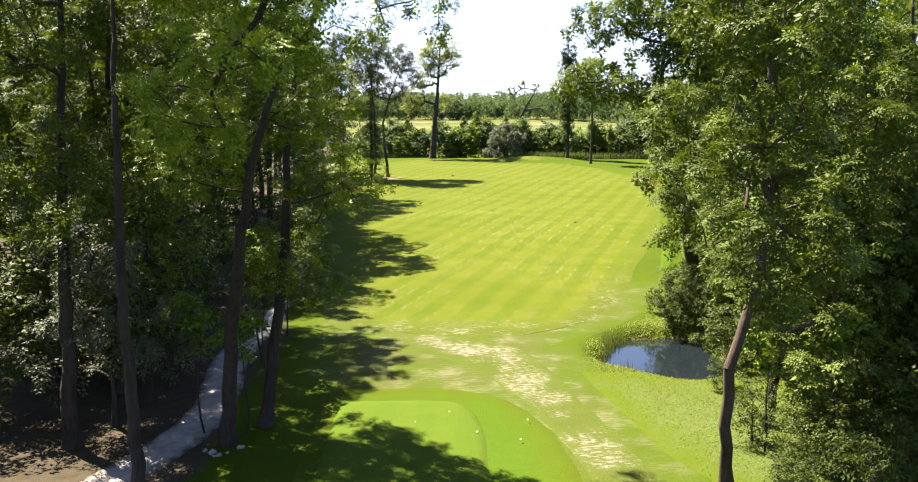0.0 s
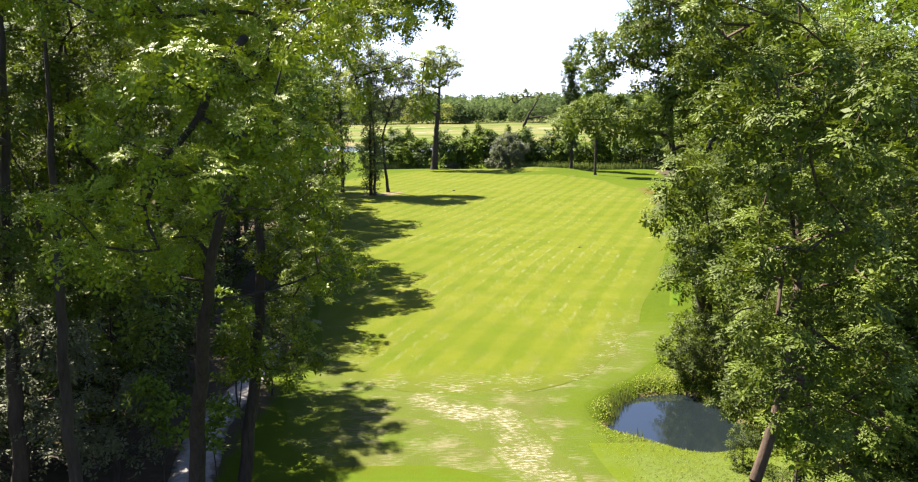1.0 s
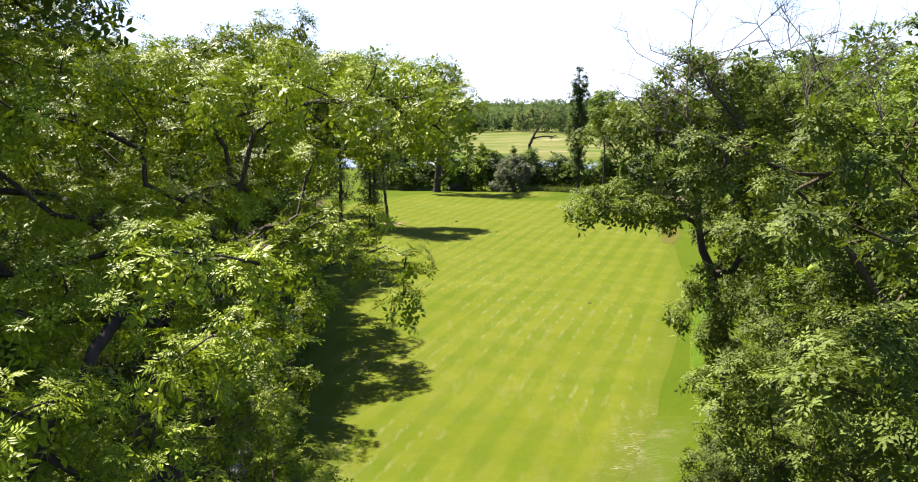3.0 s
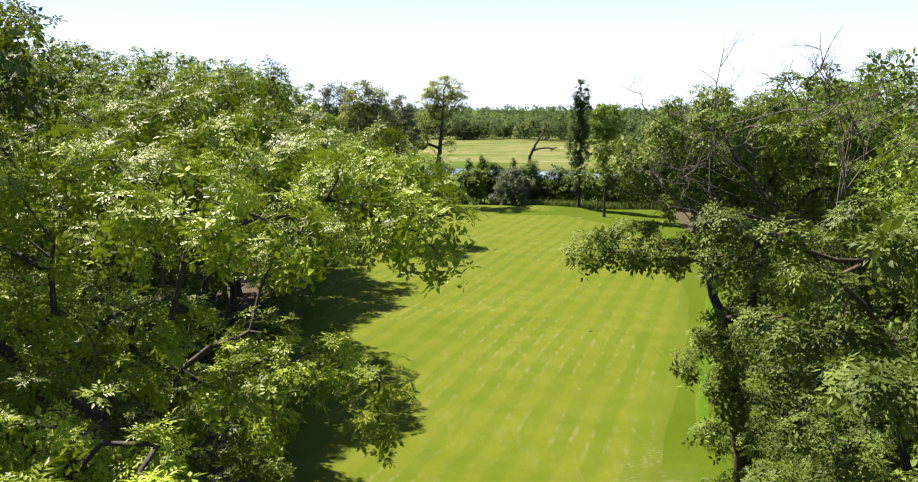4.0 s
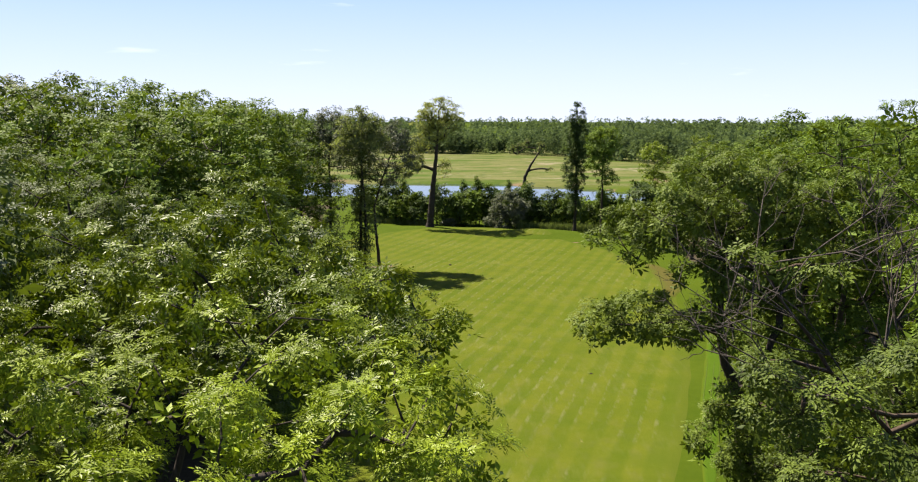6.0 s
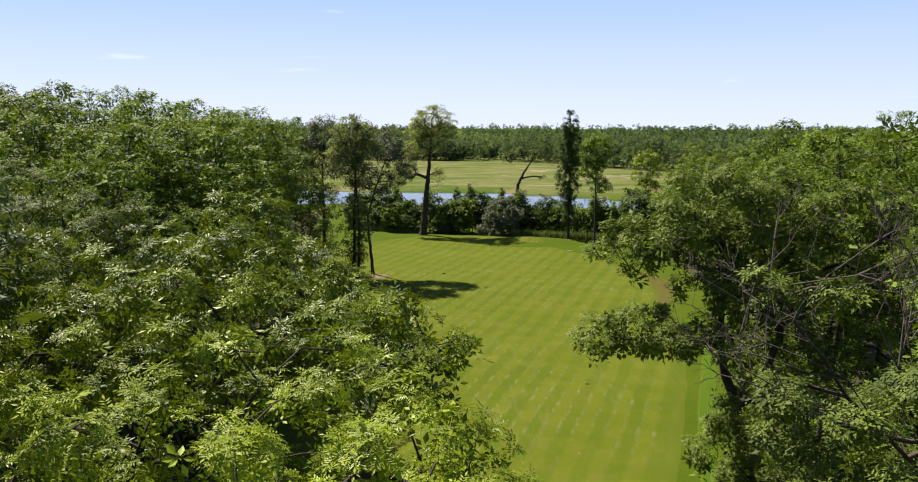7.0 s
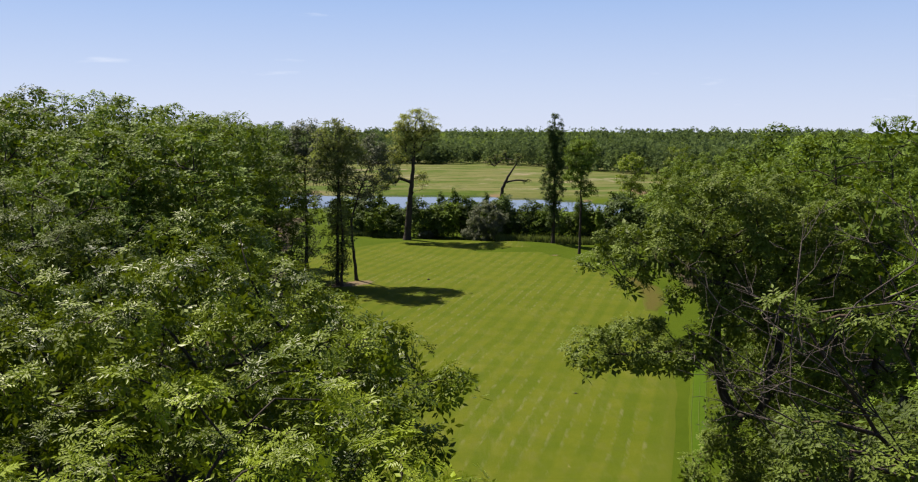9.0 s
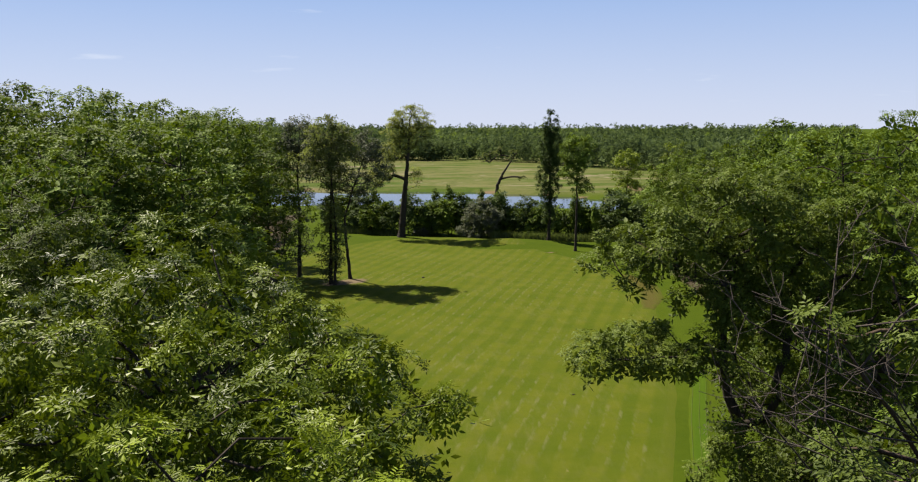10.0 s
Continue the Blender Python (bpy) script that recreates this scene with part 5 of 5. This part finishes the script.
for x, y, s, q in [(-15.6, 44.5, 1.1, 30), (-19.8, 39.5, 1.1, 80), (-22, 35, 1.3, 140), (-17, 48, 1.0, 200), (-20, 46, 1.2, 250), (-16.5, 52, 1.1, 300), (-18.5, 55.5, 1.2, 20), (-17.5, 61, 1.2, 110), (-19.5, 77, 1.3, 220),
                   (-26.5, 33, 1.4, 10), (-25.5, 56, 1.6, 45), (-27.5, 60, 1.5, 85), (-32, 71, 1.7, 125), (23.5, 75, 1.2, 50), (26.5, 87, 1.3, 130), (30.5, 102, 1.2, 210), (33.5, 117, 1.3, 290), (35, 133, 1.2, 70),
                   (37, 151, 1.2, 160), (19.5, 56, 1.0, 240), (22, 47, 1.2, 310), (16.5, 37.5, 0.8, 15), (14.2, 33.6, 0.75, 95), (19.5, 41, 1.0, 185), (18.5, 33.5, 1.0, 265), (12.8, 58.4, 0.4, 35), (16.4, 60.6, 0.7, 125), (16.4, 47.5, 1.1, 305), (18.5, 51.5, 1.2, 85), (13.4, 39.8, 0.62, 100), (16.0, 35.2, 0.75, 230), (11.4, 53.6, 0.5, 310), (10.6, 42.6, 0.3, 70), (17.6, 64.5, 1.2, 20), (19.6, 70, 1.4, 100), (21.2, 78, 1.35, 190), (23.4, 86.5, 1.2, 270), (10.4, 33.2, 0.42, 40), (11.8, 31.2, 0.5, 150), (9.9, 36.6, 0.4, 220), (13.4, 34.8, 0.55, 300), (9.4, 31.2, 0.34, 110), (12.6, 37.4, 0.5, 10), (11.2, 35.0, 0.36, 80)]:
    again(thicket, x, y, q, s)


# ---- far forest ----
def forest(name, spots, seed, quads, size, material, label):
    """Many broad crowns, each of seven rounded puffs set with leaf clusters."""
    rng = np.random.default_rng(seed)
    x, y, h = spots.T
    n = len(x)

    def dome(*shape):
        d = rng.normal(size=(*shape, 3))
        d /= np.linalg.norm(d, axis=-1, keepdims=True)
        d[..., 2] = np.where(rng.random(shape) < 0.8, np.abs(d[..., 2]), d[..., 2])
        return d

    puffs = dome(n, 7) * (h * 0.24)[:, None, None]
    puffs[..., 2] = h[:, None] * np.linspace(-0.24, 0.34, 7)
    puffs[:, 5:, :2] *= 0.5
    pick = rng.integers(0, 7, (n, quads))
    c = np.take_along_axis(puffs, pick[..., None].repeat(3, 2), 1) + dome(n, quads) * (h * 0.22)[:, None, None] * rng.uniform(0.88, 1.05, (n, quads, 1))
    c[..., 2] *= rng.uniform(0.9, 1.35, n)[:, None]
    c = (c + np.stack([x, y, height(x, y) + h * 0.42], 1)[:, None]).reshape(-1, 3)
    R = turns(rng, len(c), 0.5) * (size * rng.uniform(0.7, 1.3, len(c)))[:, None, None]
    t = blades([(np.zeros(3), np.array((1.0, 0, 0)), 1.0), (np.zeros(3), np.array((-0.6, 0.8, 0)), 1.0), (np.zeros(3), np.array((-0.5, -0.8, 0.3)), 1.0)], 1.0, 0.8)
    V = (np.einsum("nij,kj->nki", R, t) + c[:, None]).reshape(-1, 3)
    me = mesh_of(name, V, np.arange(len(V)).reshape(-1, 4), material)
    attribute(me, "tone", np.repeat(1.9 * rng.random(n) - 0.45, quads * 12))
    tagged(new(name, me), label, "forest", kind="stuff")


def spread_spots(seed, n, ylo, yhi, xfun, hlo, hhi):
    rng = np.random.default_rng(seed)
    y = ylo + (yhi - ylo) * rng.random(n) ** 1.3
    lo, hi = xfun(y)
    x = lo + (hi - lo) * rng.random(n)
    return np.stack([x, y, rng.uniform(hlo, hhi, n)], 1)


def front(x):
    return np.interp(x, (-400, -100, 20, 70, 104, 140, 200), (580, 612, 615, 545, 470, 380, 300))


far = spread_spots(71, 2300, 480, 1500, lambda y: (-0.42 * y, 0.48 * y), 8, 15)
far = far[far[:, 1] > front(far[:, 0])]
far[:, 2] *= 1 + 0.22 * wobble(far[:, 0], far[:, 1], 0.012)
edge_x = np.random.default_rng(72).uniform(-190, 150, 330)
edge = np.stack([edge_x, front(edge_x) + np.random.default_rng(73).uniform(0, 40, 330), np.random.default_rng(74).uniform(8, 18, 330)], 1)
forest("far_forest", far, 75, 24, 1.85, LEAF_FAR_HAZE, "distant mixed green forest on low hills")
forest("forest_edge", edge, 79, 130, 0.9, LEAF_FAR_HAZE, "edge of the distant forest beyond the meadow")
side = spread_spots(76, 330, 170, 520, lambda y: (np.interp(y, (170, 230, 300, 520), (72, 85, 105, 150)), np.interp(y, (170, 520), (150, 420))), 13, 19)
side_l = spread_spots(77, 200, 120, 420, lambda y: (np.interp(y, (120, 420), (-130, -360)), np.interp(y, (120, 200, 420), (-52, -62, -150))), 14, 21)
forest("side_forest", np.concatenate([side, side_l]), 78, 56, 1.4, LEAF_WOOD, "dense green forest beyond the fairway trees")


# ---- tall grass and reeds ----
def tuft(name, spots, seed, tall, wide, material, label, lean=0.25):
    rng = np.random.default_rng(seed)
    n = len(spots)
    a = rng.uniform(0, 2 * math.pi, n)
    h = tall * rng.uniform(0.5, 1.2, n)
    base = np.stack([spots[:, 0], spots[:, 1], height(spots[:, 0], spots[:, 1]) - 0.02], 1)
    side = np.stack([np.cos(a), np.sin(a), 0 * a], 1) * wide / 2
    bend = rng.normal(size=(n, 3)) * (lean, lean, 0) * h[:, None]
    top = base + bend + np.stack([0 * h, 0 * h, h], 1)
    mid = base + bend * 0.3 + np.stack([0 * h, 0 * h, h * 0.55], 1)
    V = np.stack([base - side, base + side, mid + side * 0.8, top, mid - side * 0.8], 1).reshape(-1, 3)
    i = np.arange(n)[:, None] * 5
    me = mesh_of(name, V, i + np.arange(5)[None], material)
    attribute(me, "tone", np.repeat(rng.random(n), 5))
    tagged(new(name, me), label, "grass", kind="stuff")


rng_g = np.random.default_rng(81)
g = np.stack([rng_g.uniform(3.5, 20, 130000), rng_g.uniform(28, 58, 130000)], 1)
lim = np.interp(g[:, 1], (28, 34, 40, 45, 50, 58), (7.6, 7.2, 5.8, 5.0, 5.2, 11))
keep = (g[:, 0] > lim + 0.5 * wobble(g[:, 0], g[:, 1], 1.1)) & (pond_r(g[:, 0], g[:, 1]) > 1.02) & (rng_g.random(len(g)) < (0.8 + 0.2 * wobble(g[:, 0], g[:, 1], 0.8, 2)) * np.clip((g[:, 0] - lim) / 2.0, 0.05, 1))
tuft("tall_grass", g[keep], 82, 0.09, 0.07, BLADE, "rank light green grass under the trees and round the pond", 0.6)
q = rng_g.uniform(2.1, 3.9, 330)
rr = rng_g.uniform(0.95, 1.15, 330)
tuft("pond_reed", np.stack([POND[0] + np.cos(q) * POND[2] * rr, POND[1] + np.sin(q) * POND[3] * rr], 1), 83, 0.6, 0.035, REED, "thin reeds at the pond edge", 0.1)
xr = rng_g.uniform(10, 44, 6000)
tuft("reed_belt", np.stack([xr, 200.5 - 0.22 * (xr - 14) + rng_g.uniform(-2.5, 2.5, 6000)], 1), 84, 1.7, 0.16, REED, "belt of pale green reeds behind the fairway", 0.12)
xr = rng_g.uniform(-26, -8, 2500)
tuft("reed_belt", np.stack([xr, 212 + 0.4 * (-8 - xr) * 0.8 + rng_g.uniform(-1.5, 1.5, 2500)], 1), 85, 1.1, 0.16, REED, "low pale reeds before the hedge", 0.12)


# ---- small things ----
def lump(name, at, size, seed, material, label, category, group="", rough=0.18):
    """A rounded stone-like body that sits on the ground."""
    rng = np.random.default_rng(seed)
    bm = bmesh.new()
    bmesh.ops.create_icosphere(bm, subdivisions=2, radius=1.0)
    for v in bm.verts:
        v.co *= 1 + rough * (rng.random() - 0.5)
        v.co = Vector((v.co.x * size[0], v.co.y * size[1], max(v.co.z, -0.45) * size[2] + 0.4 * size[2]))
    me = bpy.data.meshes.new(name)
    bm.to_mesh(me), bm.free()
    for p in me.polygons:
        p.use_smooth = True
    me.materials.append(material)
    ob = new(name, me)
    ob.matrix_world = pose(at[0], at[1], float(height(at[0], at[1])) + (at[2] if len(at) > 2 else 0.0), 0, 0, rng.uniform(0, 360))
    return tagged(ob, label, category, group)


def stone_material():
    k = Mat("pale_stone")
    n = k.noise(6, 5, 0.7)
    k.bump(n, 0.02)
    return k.done(k.mix(n, (0.13, 0.12, 0.105), (0.36, 0.345, 0.32)), 0.9, 0.1)


def white_paint():
    k = Mat("white_paint")
    return k.done(k.mix(k.noise(20, 3), (0.70, 0.70, 0.68), (0.82, 0.82, 0.80)), 0.5, 0.3)


STONE, WHITE = stone_material(), white_paint()
for i, (x, y, r) in enumerate([(-9.8, 35.8, 0.15), (-9.5, 35.6, 0.10), (-10.1, 36.0, 0.09), (-8.9, 36.3, 0.11), (-9.25, 35.8, 0.07), (-9.65, 35.5, 0.06)]):
    lump("stone", (x, y), (r * 1.3, r, r * 0.7), 90 + i, STONE, "pale rough stone at the foot of a tree", "stone", "stones", 0.5)
for i, (x, y) in enumerate([(-2.6, 38.5), (-1.3, 39.6), (-0.2, 37.4), (1.8, 38.6), (1.4, 36.6)]):
    lump("tee_marker", (x, y, 0.17), (0.04, 0.04, 0.035), 100 + i, WHITE, "small white tee marker on the grass", "tee marker", "tee markers", 0.02)
lump("divot", (10.6, 94.6, 0.03), (0.13, 0.11, 0.07), 110, BARK, "small dark clod of earth on the fairway", "clod")
lump("divot", (-3.0, 151.4, 0.03), (0.25, 0.2, 0.14), 111, BARK, "small dark clod of earth on the fairway", "clod")

# thin young stems beside the path and under the trees
pole = tree("sapling", (-10.6, 37.6), [(0, 0, 0), (-0.15, 0, 1.5), (0.05, 0, 3.2), (-0.1, 0.1, 5.0)], [(0, 0, 5.0, 0.9, 0.9, 0.8), (0.2, 0, 3.9, 0.6, 0.6, 0.5)], 67, tips=14, per=9, clump=0.35, template=SPRIG_MID2, leaf=LEAF_WOOD, r_base=0.055,
            r_tip=0.008, label="thin leaning young tree beside the path", group="young stems", start=0.5)
for x, y, q, s in [(-9.0, 37.6, 140, 0.9), (-9.6, 43.5, 70, 1.1), (-10.6, 47.0, 10, 1.2), (10.0, 35.6, 60, 0.9), (11.8, 34.6, 150, 1.0), (13.2, 38.2, 240, 1.1), (14.6, 36.8, 300, 1.0), (15.6, 39.4, 30, 1.2), (16.4, 42.6, 200, 1.2), (12.8, 40.6, 100, 1.0), (17.6, 39.0, 330, 1.1)]:
    again(pole, x, y, q, s, "thin young tree stem in the woodland grass")
